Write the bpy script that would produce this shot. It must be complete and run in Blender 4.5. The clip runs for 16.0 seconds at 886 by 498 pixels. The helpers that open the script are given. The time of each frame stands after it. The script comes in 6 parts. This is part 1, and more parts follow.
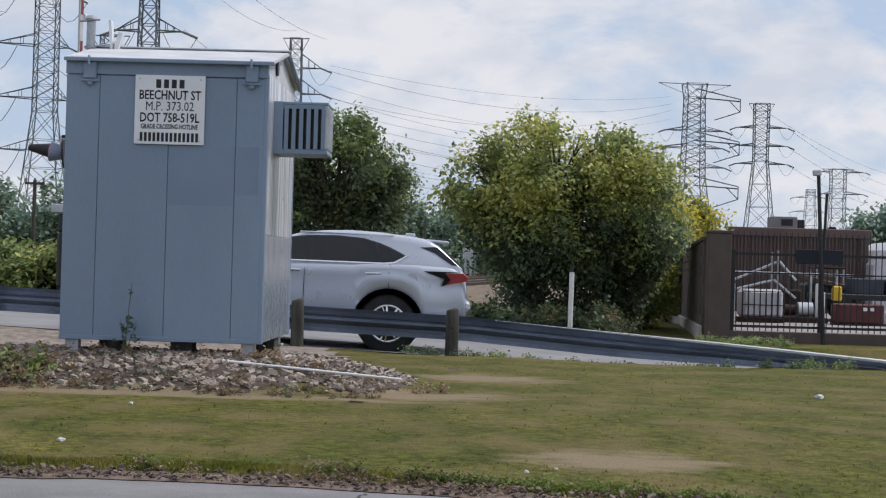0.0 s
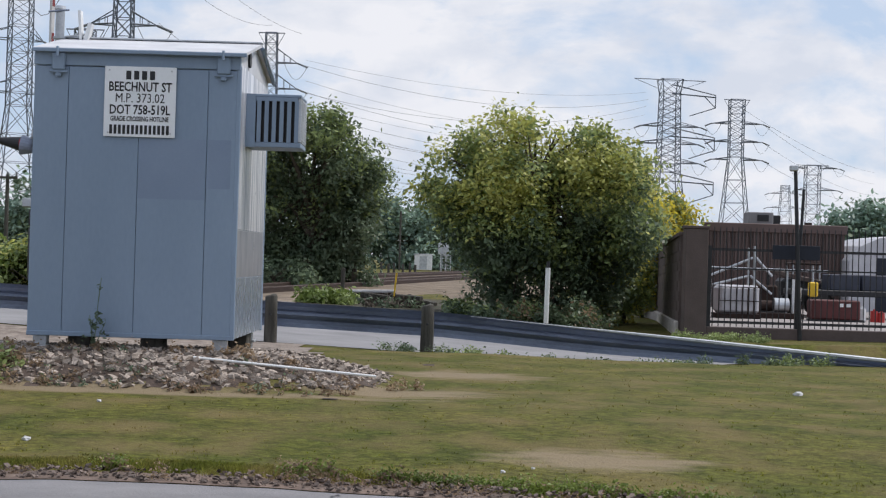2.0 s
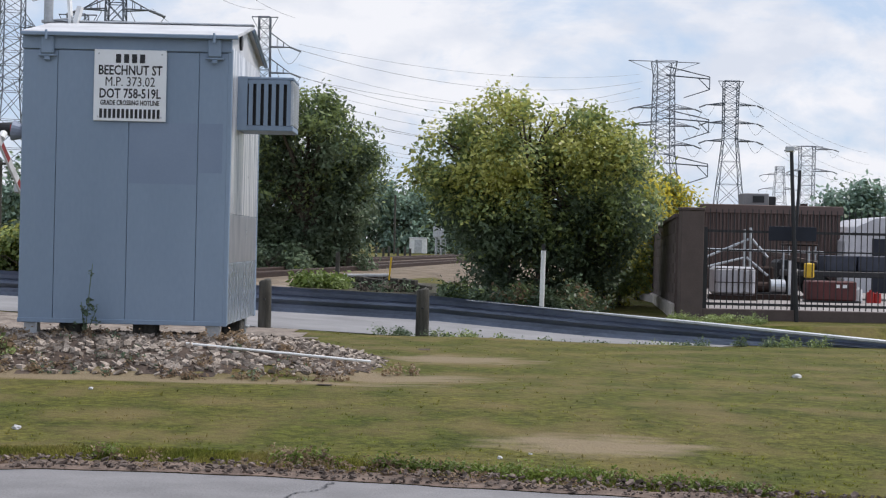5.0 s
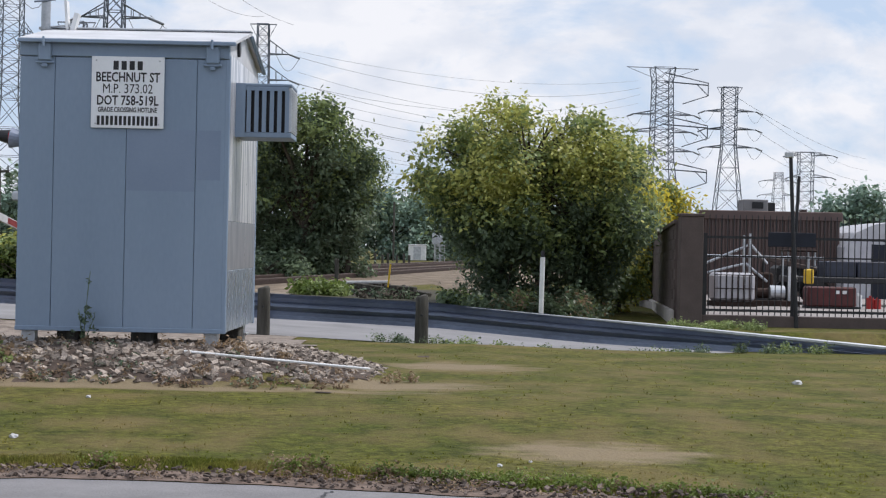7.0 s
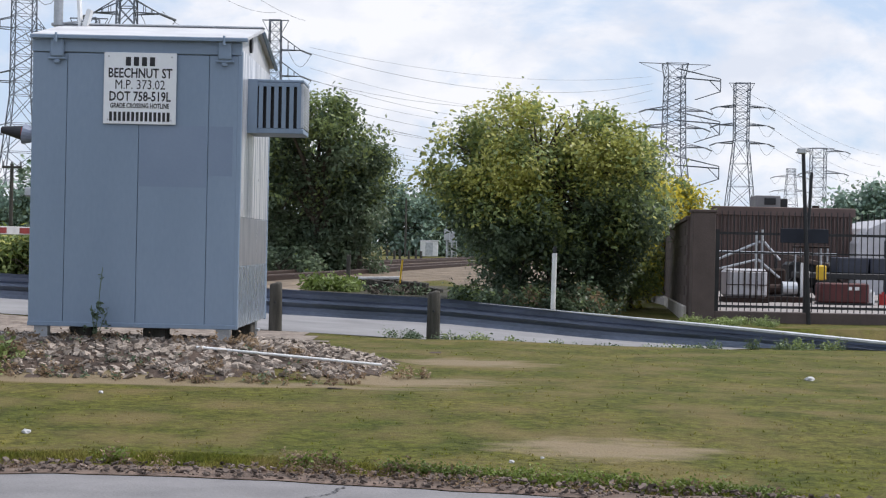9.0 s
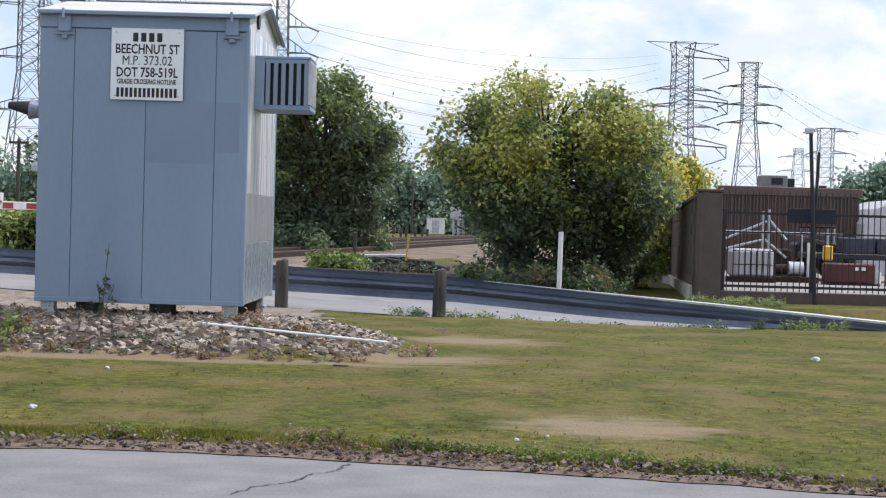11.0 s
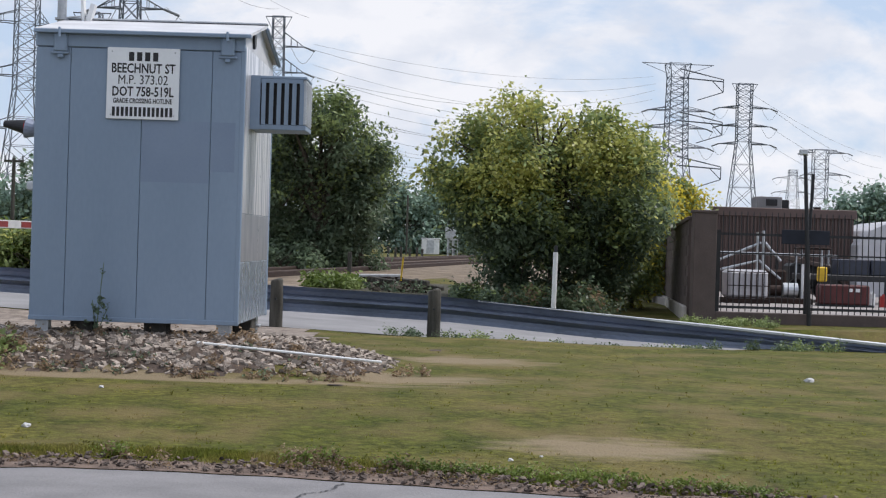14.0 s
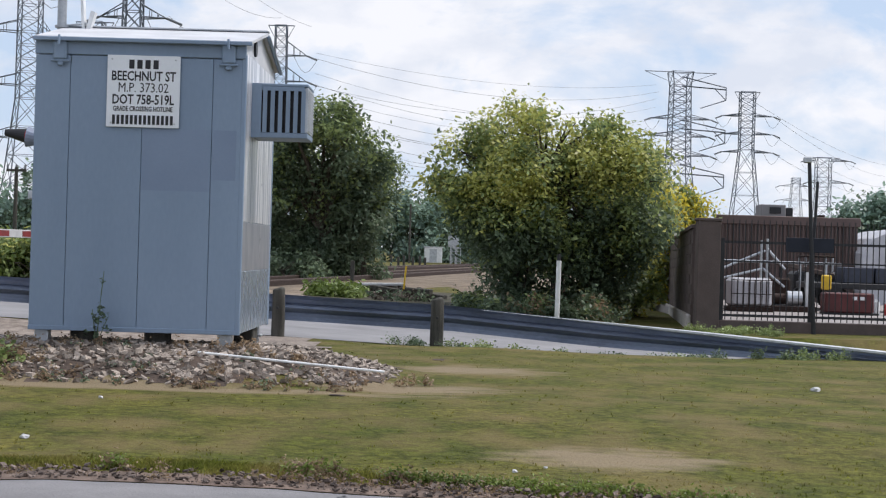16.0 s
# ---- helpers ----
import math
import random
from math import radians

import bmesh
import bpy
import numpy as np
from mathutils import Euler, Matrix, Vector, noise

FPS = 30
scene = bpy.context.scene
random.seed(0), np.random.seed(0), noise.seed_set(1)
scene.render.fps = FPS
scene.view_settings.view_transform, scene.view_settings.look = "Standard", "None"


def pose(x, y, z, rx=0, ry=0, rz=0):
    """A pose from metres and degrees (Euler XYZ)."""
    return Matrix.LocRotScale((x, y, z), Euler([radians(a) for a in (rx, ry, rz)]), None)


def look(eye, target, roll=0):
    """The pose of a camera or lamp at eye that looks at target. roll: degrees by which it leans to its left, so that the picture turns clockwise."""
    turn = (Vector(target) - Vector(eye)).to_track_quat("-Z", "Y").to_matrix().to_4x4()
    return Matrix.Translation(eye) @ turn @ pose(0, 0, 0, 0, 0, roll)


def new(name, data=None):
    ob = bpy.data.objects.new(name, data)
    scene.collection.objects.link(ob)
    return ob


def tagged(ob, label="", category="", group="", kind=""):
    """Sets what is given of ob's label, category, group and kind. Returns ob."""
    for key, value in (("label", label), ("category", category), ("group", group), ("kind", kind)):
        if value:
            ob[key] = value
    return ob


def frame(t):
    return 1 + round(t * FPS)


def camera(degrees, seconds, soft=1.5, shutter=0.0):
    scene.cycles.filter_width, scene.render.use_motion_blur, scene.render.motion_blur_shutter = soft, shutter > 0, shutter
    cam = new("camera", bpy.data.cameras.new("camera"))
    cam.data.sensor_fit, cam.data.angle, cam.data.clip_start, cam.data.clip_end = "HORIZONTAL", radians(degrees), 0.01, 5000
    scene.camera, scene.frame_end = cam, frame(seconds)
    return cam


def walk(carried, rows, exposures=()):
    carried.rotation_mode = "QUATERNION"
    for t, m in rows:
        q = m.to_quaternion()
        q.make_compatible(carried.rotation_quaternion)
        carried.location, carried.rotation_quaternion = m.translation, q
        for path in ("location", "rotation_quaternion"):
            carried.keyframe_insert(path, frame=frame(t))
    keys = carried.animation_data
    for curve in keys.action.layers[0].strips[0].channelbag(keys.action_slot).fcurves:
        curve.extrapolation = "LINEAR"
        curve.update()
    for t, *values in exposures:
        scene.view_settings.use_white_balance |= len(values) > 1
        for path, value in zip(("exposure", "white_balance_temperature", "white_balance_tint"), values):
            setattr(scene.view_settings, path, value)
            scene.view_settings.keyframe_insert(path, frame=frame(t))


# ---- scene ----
cam = camera(30.0, 16.0, soft=1.2)
EYE = 1.2
ROWS = [
    (0.0, 0.0, -0.422, 0.0, 1.070, 0.474, 1.625),
    (0.5, 0.0, -0.326, 0.0, 0.901, 0.446, 1.591),
    (1.0, 0.0, -0.206, 0.0, 0.667, 0.395, 1.606),
    (1.5, 0.0, -0.197, 0.0, 0.320, 0.418, 1.633),
    (2.0, 0.0, -0.200, 0.0, 0.219, 0.334, 1.708),
    (2.5, 0.0, -0.214, 0.0, 0.396, 0.035, 1.650),
    (3.0, 0.0, -0.201, 0.0, 0.222, -0.180, 1.498),
    (3.2, 0.0, -0.123, 0.0, 0.157, -0.337, 1.353),
    (5.3, 0.0, -0.020, 0.0, 0.025, -0.175, 1.328),
    (5.5, 0.0, 0.008, 0.0, 0.173, -0.030, 1.340),
    (6.0, 0.0, -0.015, 0.0, 0.074, 0.065, 1.301),
    (6.5, 0.0, 0.008, 0.0, -0.041, 0.061, 1.221),
    (7.0, 0.0, -0.000, 0.0, 0.000, -0.000, 1.200),
    (7.5, 0.0, 0.006, 0.0, 0.125, 0.015, 1.157),
    (8.0, 0.0, 0.002, 0.0, 0.129, -0.074, 1.131),
    (8.5, 0.0, -0.005, 0.0, 0.174, -0.235, 1.134),
    (9.0, 0.0, 0.001, 0.0, 0.409, -0.148, 1.227),
    (11.5, 0.0, 0.001, 0.0, 0.664, -1.009, 1.646),
    (12.0, 0.0, -0.009, 0.0, 0.755, -0.955, 1.694),
    (12.5, 0.0, -0.009, 0.0, 0.630, -0.467, 1.713),
    (13.0, 0.0, -0.006, 0.0, 0.584, -0.210, 1.716),
    (13.5, 0.0, -0.004, 0.0, 0.477, -0.288, 1.754),
    (14.0, 0.0, -0.012, 0.0, 0.447, -0.219, 1.771),
    (14.5, 0.0, 0.004, 0.0, 0.319, -0.091, 1.702),
    (15.0, 0.0, 0.001, 0.0, 0.489, -0.055, 1.712),
    (15.5, 0.0, 0.117, 0.0, 0.632, -0.145, 1.746),
    (16.0, 0.0, 0.105, 0.0, 0.558, 0.075, 1.683),
]
walk(cam, [(t, pose(x, y, EYE + z, 90 + pitch, 0, yaw) @ pose(0, 0, 0, 0, 0, roll)) for t, x, y, z, yaw, pitch, roll in ROWS],
     exposures=[(0.0, -0.13, 6430, 12.0), (0.6, -0.05, 6430, 12.0), (1.5, -0.01, 6430, 12.0), (3.0, 0.05, 6430, 12.0), (5.5, 0.08, 6430, 12.0), (7.0, 0.08, 6430, 12.0), (9.0, 0.17, 6430, 12.0), (11.5, 0.38, 6430, 12.0), (12.0, 0.38, 6430, 12.0), (13.0, 0.09, 6430, 12.0), (15.0, 0.08, 6430, 12.0), (16.0, 0.14, 6430, 12.0)])

# ---- world and sun ----
SUN_EL, SUN_AZ = 56.0, 74.0          # degrees; azimuth from +y towards +x
world = bpy.data.worlds.new("world")
scene.world = world
world.use_nodes = True


def build_world():
    nt = world.node_tree
    nt.nodes.clear()
    out = nt.nodes.new("ShaderNodeOutputWorld")
    bg = nt.nodes.new("ShaderNodeBackground")
    sky = nt.nodes.new("ShaderNodeTexSky")
    sky.sky_type, sky.sun_disc = "NISHITA", False
    sky.sun_elevation, sky.sun_rotation = radians(SUN_EL), radians(SUN_AZ)
    sky.air_density, sky.dust_density, sky.ozone_density = 1.0, 0.6, 1.0
    co = nt.nodes.new("ShaderNodeTexCoord")
    mp = nt.nodes.new("ShaderNodeMapping")
    mp.inputs["Scale"].default_value = (1, 1, 2.0)
    mp.inputs["Location"].default_value = (0.35, 0.0, 0.12)
    n1 = nt.nodes.new("ShaderNodeTexNoise")
    n1.inputs["Scale"].default_value, n1.inputs["Detail"].default_value, n1.inputs["Roughness"].default_value = 9.5, 12, 0.58
    n1.inputs["Distortion"].default_value = 0.25
    ramp = nt.nodes.new("ShaderNodeValToRGB")
    ramp.color_ramp.elements[0].position, ramp.color_ramp.elements[1].position = 0.40, 0.56
    n2 = nt.nodes.new("ShaderNodeTexNoise")
    n2.inputs["Scale"].default_value, n2.inputs["Detail"].default_value = 15.0, 10
    shade = nt.nodes.new("ShaderNodeValToRGB")
    shade.color_ramp.elements[0].position, shade.color_ramp.elements[1].position = 0.38, 0.60
    shade.color_ramp.elements[0].color, shade.color_ramp.elements[1].color = (6.7, 7.2, 8.05, 1), (8.5, 8.65, 9.0, 1)
    base = nt.nodes.new("ShaderNodeMixRGB")
    base.inputs["Fac"].default_value = 0.8
    base.inputs["Color2"].default_value = (5.5, 6.75, 8.6, 1)
    mix = nt.nodes.new("ShaderNodeMixRGB")
    link = nt.links.new
    link(co.outputs["Generated"], mp.inputs["Vector"])
    link(mp.outputs["Vector"], n1.inputs["Vector"])
    link(mp.outputs["Vector"], n2.inputs["Vector"])
    link(n1.outputs["Fac"], ramp.inputs["Fac"])
    link(n2.outputs["Fac"], shade.inputs["Fac"])
    link(sky.outputs["Color"], base.inputs["Color1"])
    link(ramp.outputs["Color"], mix.inputs["Fac"])
    link(base.outputs["Color"], mix.inputs["Color1"])
    link(shade.outputs["Color"], mix.inputs["Color2"])
    link(mix.outputs["Color"], bg.inputs["Color"])
    bg.inputs["Strength"].default_value = 0.1
    link(bg.outputs["Background"], out.inputs["Surface"])


build_world()
sun_data = bpy.data.lights.new("sun", "SUN")
sun_data.energy, sun_data.angle, sun_data.color = 2.9, radians(5), (1.0, 0.95, 0.89)
sun = new("sun", sun_data)
sx = math.cos(radians(SUN_EL)) * math.sin(radians(SUN_AZ))
sy = math.cos(radians(SUN_EL)) * math.cos(radians(SUN_AZ))
sun.matrix_world = look((60 * sx, 60 * sy, 60 * math.sin(radians(SUN_EL))), (0, 0, 0))


# ---- materials ----
def mat(name, c1, c2=None, rough=0.7, metal=0.0, scale=6.0, fine=60.0, bump=0.15, bump_scale=None, rand=0.0, island=0.0, stretch=(1, 1, 1), spec=0.4, coat=0.0, contrast=(0.3, 0.7)):
    """Two scales of noise between two colours, roughness wear and fine relief."""
    m = bpy.data.materials.new(name)
    m.use_nodes = True
    nt = m.node_tree
    b = nt.nodes["Principled BSDF"]
    c2 = c2 or tuple(v * 0.75 for v in c1)
    co = nt.nodes.new("ShaderNodeTexCoord")
    mp = nt.nodes.new("ShaderNodeMapping")
    mp.inputs["Scale"].default_value = stretch
    n1 = nt.nodes.new("ShaderNodeTexNoise")
    n1.inputs["Scale"].default_value, n1.inputs["Detail"].default_value = scale, 5
    n2 = nt.nodes.new("ShaderNodeTexNoise")
    n2.inputs["Scale"].default_value, n2.inputs["Detail"].default_value = fine, 3
    add = nt.nodes.new("ShaderNodeMath")
    add.operation = "MULTIPLY_ADD"
    add.inputs[1].default_value, add.inputs[2].default_value = 0.35, -0.17
    add2 = nt.nodes.new("ShaderNodeMath")
    add2.operation = "ADD"
    ramp = nt.nodes.new("ShaderNodeValToRGB")
    ramp.color_ramp.elements[0].position, ramp.color_ramp.elements[1].position = contrast
    ramp.color_ramp.elements[0].color, ramp.color_ramp.elements[1].color = (*c2, 1), (*c1, 1)
    link = nt.links.new
    link(co.outputs["Object"], mp.inputs["Vector"])
    link(mp.outputs["Vector"], n1.inputs["Vector"])
    link(mp.outputs["Vector"], n2.inputs["Vector"])
    link(n2.outputs["Fac"], add.inputs[0])
    link(n1.outputs["Fac"], add2.inputs[0])
    link(add.outputs[0], add2.inputs[1])
    link(add2.outputs[0], ramp.inputs["Fac"])
    col = ramp.outputs["Color"]
    for amount, node, sock in ((rand, "ShaderNodeObjectInfo", "Random"), (island, "ShaderNodeNewGeometry", "Random Per Island")):
        if amount:
            info = nt.nodes.new(node)
            rng = nt.nodes.new("ShaderNodeMapRange")
            rng.inputs["To Min"].default_value, rng.inputs["To Max"].default_value = 1 - amount, 1 + amount
            hsv = nt.nodes.new("ShaderNodeHueSaturation")
            link(info.outputs[sock], rng.inputs["Value"])
            link(rng.outputs["Result"], hsv.inputs["Value"])
            link(col, hsv.inputs["Color"])
            col = hsv.outputs["Color"]
    link(col, b.inputs["Base Color"])
    rr = nt.nodes.new("ShaderNodeMapRange")
    rr.inputs["To Min"].default_value, rr.inputs["To Max"].default_value = min(1, rough + 0.08), max(0.02, rough - 0.08)
    link(n1.outputs["Fac"], rr.inputs["Value"])
    link(rr.outputs["Result"], b.inputs["Roughness"])
    b.inputs["Metallic"].default_value = metal
    b.inputs["Specular IOR Level"].default_value = spec
    b.inputs["Coat Weight"].default_value = coat
    b.inputs["Coat Roughness"].default_value = 0.05
    if bump:
        bp = nt.nodes.new("ShaderNodeBump")
        bp.inputs["Strength"].default_value, bp.inputs["Distance"].default_value = bump, 0.02
        link(n2.outputs["Fac"], bp.inputs["Height"])
        link(bp.outputs["Normal"], b.inputs["Normal"])
    return m


def leaf_mat(name, c1, c2, sun_through=0.38):
    m = mat(name, c1, c2, rough=0.45, scale=0.9, fine=7.0, bump=0.0, island=0.30, spec=0.3)
    nt = m.node_tree
    b = nt.nodes["Principled BSDF"]
    tr = nt.nodes.new("ShaderNodeBsdfTranslucent")
    ms = nt.nodes.new("ShaderNodeMixShader")
    ms.inputs["Fac"].default_value = sun_through
    col = b.inputs["Base Color"].links[0].from_socket
    nt.links.new(col, tr.inputs["Color"])
    nt.links.new(b.outputs["BSDF"], ms.inputs[1])
    nt.links.new(tr.outputs["BSDF"], ms.inputs[2])
    nt.links.new(ms.outputs["Shader"], nt.nodes["Material Output"].inputs["Surface"])
    return m


M = {
    "box_paint": mat("box_paint", (0.245, 0.318, 0.425), (0.205, 0.272, 0.370), rough=0.5, metal=0.15, scale=1.2, fine=40, bump=0.02, stretch=(1, 1, 0.35), rand=0.035),
    # side sheet metals with reflections in the colour: bright streaks, grey, darker blue-grey
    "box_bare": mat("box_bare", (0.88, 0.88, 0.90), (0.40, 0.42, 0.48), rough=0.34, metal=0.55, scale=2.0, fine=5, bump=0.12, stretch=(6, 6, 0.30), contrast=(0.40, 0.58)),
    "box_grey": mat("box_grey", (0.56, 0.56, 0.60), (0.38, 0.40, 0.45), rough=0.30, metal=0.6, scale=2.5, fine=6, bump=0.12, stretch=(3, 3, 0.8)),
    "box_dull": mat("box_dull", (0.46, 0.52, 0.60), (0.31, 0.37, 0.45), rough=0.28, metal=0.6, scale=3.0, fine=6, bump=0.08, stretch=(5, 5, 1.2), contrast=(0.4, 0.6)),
    "box_darker": mat("box_darker", (0.222, 0.284, 0.392), (0.195, 0.252, 0.355), rough=0.55, metal=0.1, scale=1.5, fine=40, bump=0.02),
    "chrome": mat("chrome", (0.80, 0.81, 0.83), (0.68, 0.69, 0.72), rough=0.15, metal=1.0, bump=0.0),
    "tank_plastic": mat("tank_plastic", (0.52, 0.52, 0.55), (0.40, 0.40, 0.44), rough=0.5, scale=3),
    "leaf_grass": leaf_mat("leaf_grass", (0.165, 0.22, 0.055), (0.09, 0.135, 0.035)),
    "leaf_turf": leaf_mat("leaf_turf", (0.21, 0.27, 0.06), (0.12, 0.165, 0.04)),
    "dry_weed": leaf_mat("dry_weed", (0.34, 0.25, 0.16), (0.18, 0.125, 0.085)),
    "galv": mat("galv", (0.55, 0.57, 0.60), (0.36, 0.38, 0.41), rough=0.42, metal=0.7, scale=5, fine=50, bump=0.03),
    "rail_beam": mat("rail_beam", (0.27, 0.31, 0.40), (0.16, 0.185, 0.245), rough=0.36, metal=0.5, scale=2.5, fine=40, bump=0.04, stretch=(0.4, 1, 1)),
    "roof_white": mat("roof_white", (0.60, 0.61, 0.64), (0.48, 0.49, 0.52), rough=0.5, scale=3, fine=30, bump=0.02),
    "sign_white": mat("sign_white", (0.84, 0.86, 0.90), (0.76, 0.78, 0.82), rough=0.45, scale=4, fine=40, bump=0.01),
    "ink": mat("ink", (0.02, 0.02, 0.025), (0.03, 0.03, 0.035), rough=0.6, bump=0.0),
    "black": mat("black", (0.025, 0.026, 0.03), (0.015, 0.015, 0.018), rough=0.5, bump=0.02),
    "rubber": mat("rubber", (0.03, 0.03, 0.032), (0.02, 0.02, 0.02), rough=0.8),
    "old_wood": mat("old_wood", (0.095, 0.09, 0.078), (0.038, 0.036, 0.031), rough=0.9, scale=5, fine=50, bump=0.6, stretch=(4, 4, 0.4)),
    "car_paint": mat("car_paint", (0.50, 0.535, 0.62), (0.48, 0.515, 0.60), rough=0.3, metal=0.35, fine=200, bump=0.0, coat=0.8),
    "car_glass": mat("car_glass", (0.02, 0.022, 0.026), (0.015, 0.017, 0.02), rough=0.08, bump=0.0, spec=0.35),
    "red_lens": mat("red_lens", (0.42, 0.020, 0.022), (0.20, 0.012, 0.014), rough=0.2, bump=0.0, spec=0.6),
    "bark": mat("bark", (0.12, 0.10, 0.08), (0.06, 0.05, 0.04), rough=0.95, scale=6, fine=40, bump=0.7, stretch=(3, 3, 0.6)),
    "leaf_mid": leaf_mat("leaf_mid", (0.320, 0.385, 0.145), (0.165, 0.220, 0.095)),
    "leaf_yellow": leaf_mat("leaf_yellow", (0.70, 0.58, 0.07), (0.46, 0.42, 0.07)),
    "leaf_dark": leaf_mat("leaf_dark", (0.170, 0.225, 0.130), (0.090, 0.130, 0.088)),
    # paler and bluer leaves: the haze of distance mixed into their colour
    "leaf_hazed": leaf_mat("leaf_hazed", (0.31, 0.42, 0.33), (0.21, 0.30, 0.255)),
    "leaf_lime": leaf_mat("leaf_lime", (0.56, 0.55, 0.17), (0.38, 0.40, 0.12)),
    "tower_steel": mat("tower_steel", (0.19, 0.21, 0.25), (0.12, 0.135, 0.165), rough=0.6, metal=0.5, bump=0.0),
    "wire": mat("wire", (0.20, 0.21, 0.23), (0.16, 0.17, 0.19), rough=0.6, bump=0.0),
    "brown_wall": mat("brown_wall", (0.115, 0.088, 0.082), (0.080, 0.062, 0.058), rough=0.9, scale=2, fine=30, bump=0.25, rand=0.10),
    "brown_metal": mat("brown_metal", (0.125, 0.085, 0.078), (0.090, 0.062, 0.058), rough=0.6, scale=1.2, fine=20, bump=0.02, stretch=(1, 1, 0.3)),
    "asphalt": mat("asphalt", (0.225, 0.220, 0.228), (0.148, 0.145, 0.152), rough=0.9, scale=2.6, fine=55, bump=0.4, contrast=(0.25, 0.75)),
    "concrete": mat("concrete", (0.25, 0.247, 0.255), (0.18, 0.178, 0.185), rough=0.9, scale=1.2, fine=60, bump=0.15),
    "rust": mat("rust", (0.045, 0.026, 0.021), (0.026, 0.016, 0.013), rough=0.85, metal=0.2, scale=8, fine=60),
    "ballast": mat("ballast", (0.25, 0.195, 0.14), (0.085, 0.066, 0.048), rough=0.95, scale=1.1, fine=50, bump=0.6),
    "white_paint": mat("white_paint", (0.78, 0.79, 0.80), (0.64, 0.65, 0.66), rough=0.5, scale=5),
    "red_paint": mat("red_paint", (0.42, 0.035, 0.03), (0.30, 0.03, 0.028), rough=0.5, scale=6),
    "yellow_paint": mat("yellow_paint", (0.72, 0.47, 0.03), (0.55, 0.35, 0.03), rough=0.5, scale=6),
    "blue_paint": mat("blue_paint", (0.05, 0.058, 0.085), (0.035, 0.04, 0.06), rough=0.5, scale=6),
    "pale_gravel": mat("pale_gravel", (0.30, 0.255, 0.22), (0.13, 0.105, 0.088), rough=0.95, scale=7, fine=35, bump=0.6),
    "arm_white": mat("arm_white", (0.55, 0.55, 0.56), (0.42, 0.42, 0.43), rough=0.6, scale=5),
    "arm_red": mat("arm_red", (0.24, 0.035, 0.035), (0.17, 0.03, 0.03), rough=0.6, scale=6),
    "rail_steel": mat("rail_steel", (0.14, 0.105, 0.092), (0.07, 0.05, 0.044), rough=0.6, metal=0.3, scale=6),
    "dark_red": mat("dark_red", (0.10, 0.022, 0.022), (0.06, 0.016, 0.016), rough=0.55, scale=5),
    "yard_concrete": mat("yard_concrete", (0.33, 0.305, 0.30), (0.24, 0.22, 0.21), rough=0.9, scale=1.2, fine=60, bump=0.15),
    "plinth": mat("plinth", (0.52, 0.48, 0.45), (0.36, 0.33, 0.31), rough=0.9, scale=2, fine=40, bump=0.15),
    "soil": mat("soil", (0.20, 0.145, 0.115), (0.075, 0.054, 0.045), rough=0.95, scale=7, fine=40, bump=0.5),
    "navy": mat("navy", (0.012, 0.016, 0.030), (0.010, 0.013, 0.024), rough=0.6),
}


# ---- geometry helpers ----
def put(bm, name, material, parent=None, label="", smooth=False):
    me = bpy.data.meshes.new(name)
    bm.to_mesh(me)
    bm.free()
    for mm in (material if isinstance(material, (list, tuple)) else [material]):
        me.materials.append(mm)
    if smooth:
        for p in me.polygons:
            p.use_smooth = True
    ob = new(name, me)
    if parent:
        ob.parent = parent
    if label:
        tagged(ob, label)
    return ob


def part(name, bm, material, parent, label="", smooth=False):
    return put(bm, name, material, parent, label, smooth)


def thing(name, m, label, category, group="", kind=""):
    ob = new(name)
    ob.empty_display_size = 0.1
    ob.matrix_basis = m
    return tagged(ob, label, category, group, kind)


def box(bm, x0, x1, y0, y1, z0, z1, m=None, bevel=0.0):
    r = bmesh.ops.create_cube(bm, size=1.0)
    vs = r["verts"]
    bmesh.ops.transform(bm, verts=vs, matrix=Matrix.Translation(((x0 + x1) / 2, (y0 + y1) / 2, (z0 + z1) / 2)) @ Matrix.Diagonal((x1 - x0, y1 - y0, z1 - z0, 1)))
    if bevel:
        es = list({e for v in vs for e in v.link_edges})
        r = bmesh.ops.bevel(bm, geom=es, offset=bevel, segments=1, affect="EDGES")
        vs = list({v for f in r["faces"] for v in f.verts} | {v for v in vs if v.is_valid})
    if m is not None:
        bmesh.ops.transform(bm, verts=vs, matrix=m)
    return vs


def boxed(*args, **kw):
    bm = bmesh.new()
    box(bm, *args, **kw)
    return bm


def strut(bm, a, b, r=0.05, n=4, r2=None):
    """A bar from a to b."""
    a, b = Vector(a), Vector(b)
    d = b - a
    m = Matrix.Translation((a + b) / 2) @ d.to_track_quat("Z", "Y").to_matrix().to_4x4()
    res = bmesh.ops.create_cone(bm, cap_ends=True, segments=n, radius1=r, radius2=r if r2 is None else r2, depth=d.length, matrix=m)
    return res["verts"]


def cyl(a, b, r, n=16, r2=None):
    bm = bmesh.new()
    strut(bm, a, b, r, n, r2)
    return bm


def prism(bm, outline, y0, y1):
    """Extrudes an x-z outline along y."""
    v0 = [bm.verts.new((x, y0, z)) for x, z in outline]
    v1 = [bm.verts.new((x, y1, z)) for x, z in outline]
    n = len(outline)
    bm.faces.new(v0)
    bm.faces.new(v1[::-1])
    for i in range(n):
        j = (i + 1) % n
        bm.faces.new((v0[j], v0[i], v1[i], v1[j]))
    bmesh.ops.recalc_face_normals(bm, faces=bm.faces[:])
    return v0 + v1


def soft(a, b, x):
    t = max(0.0, min(1.0, (x - a) / (b - a)))
    return t * t * (3 - 2 * t)


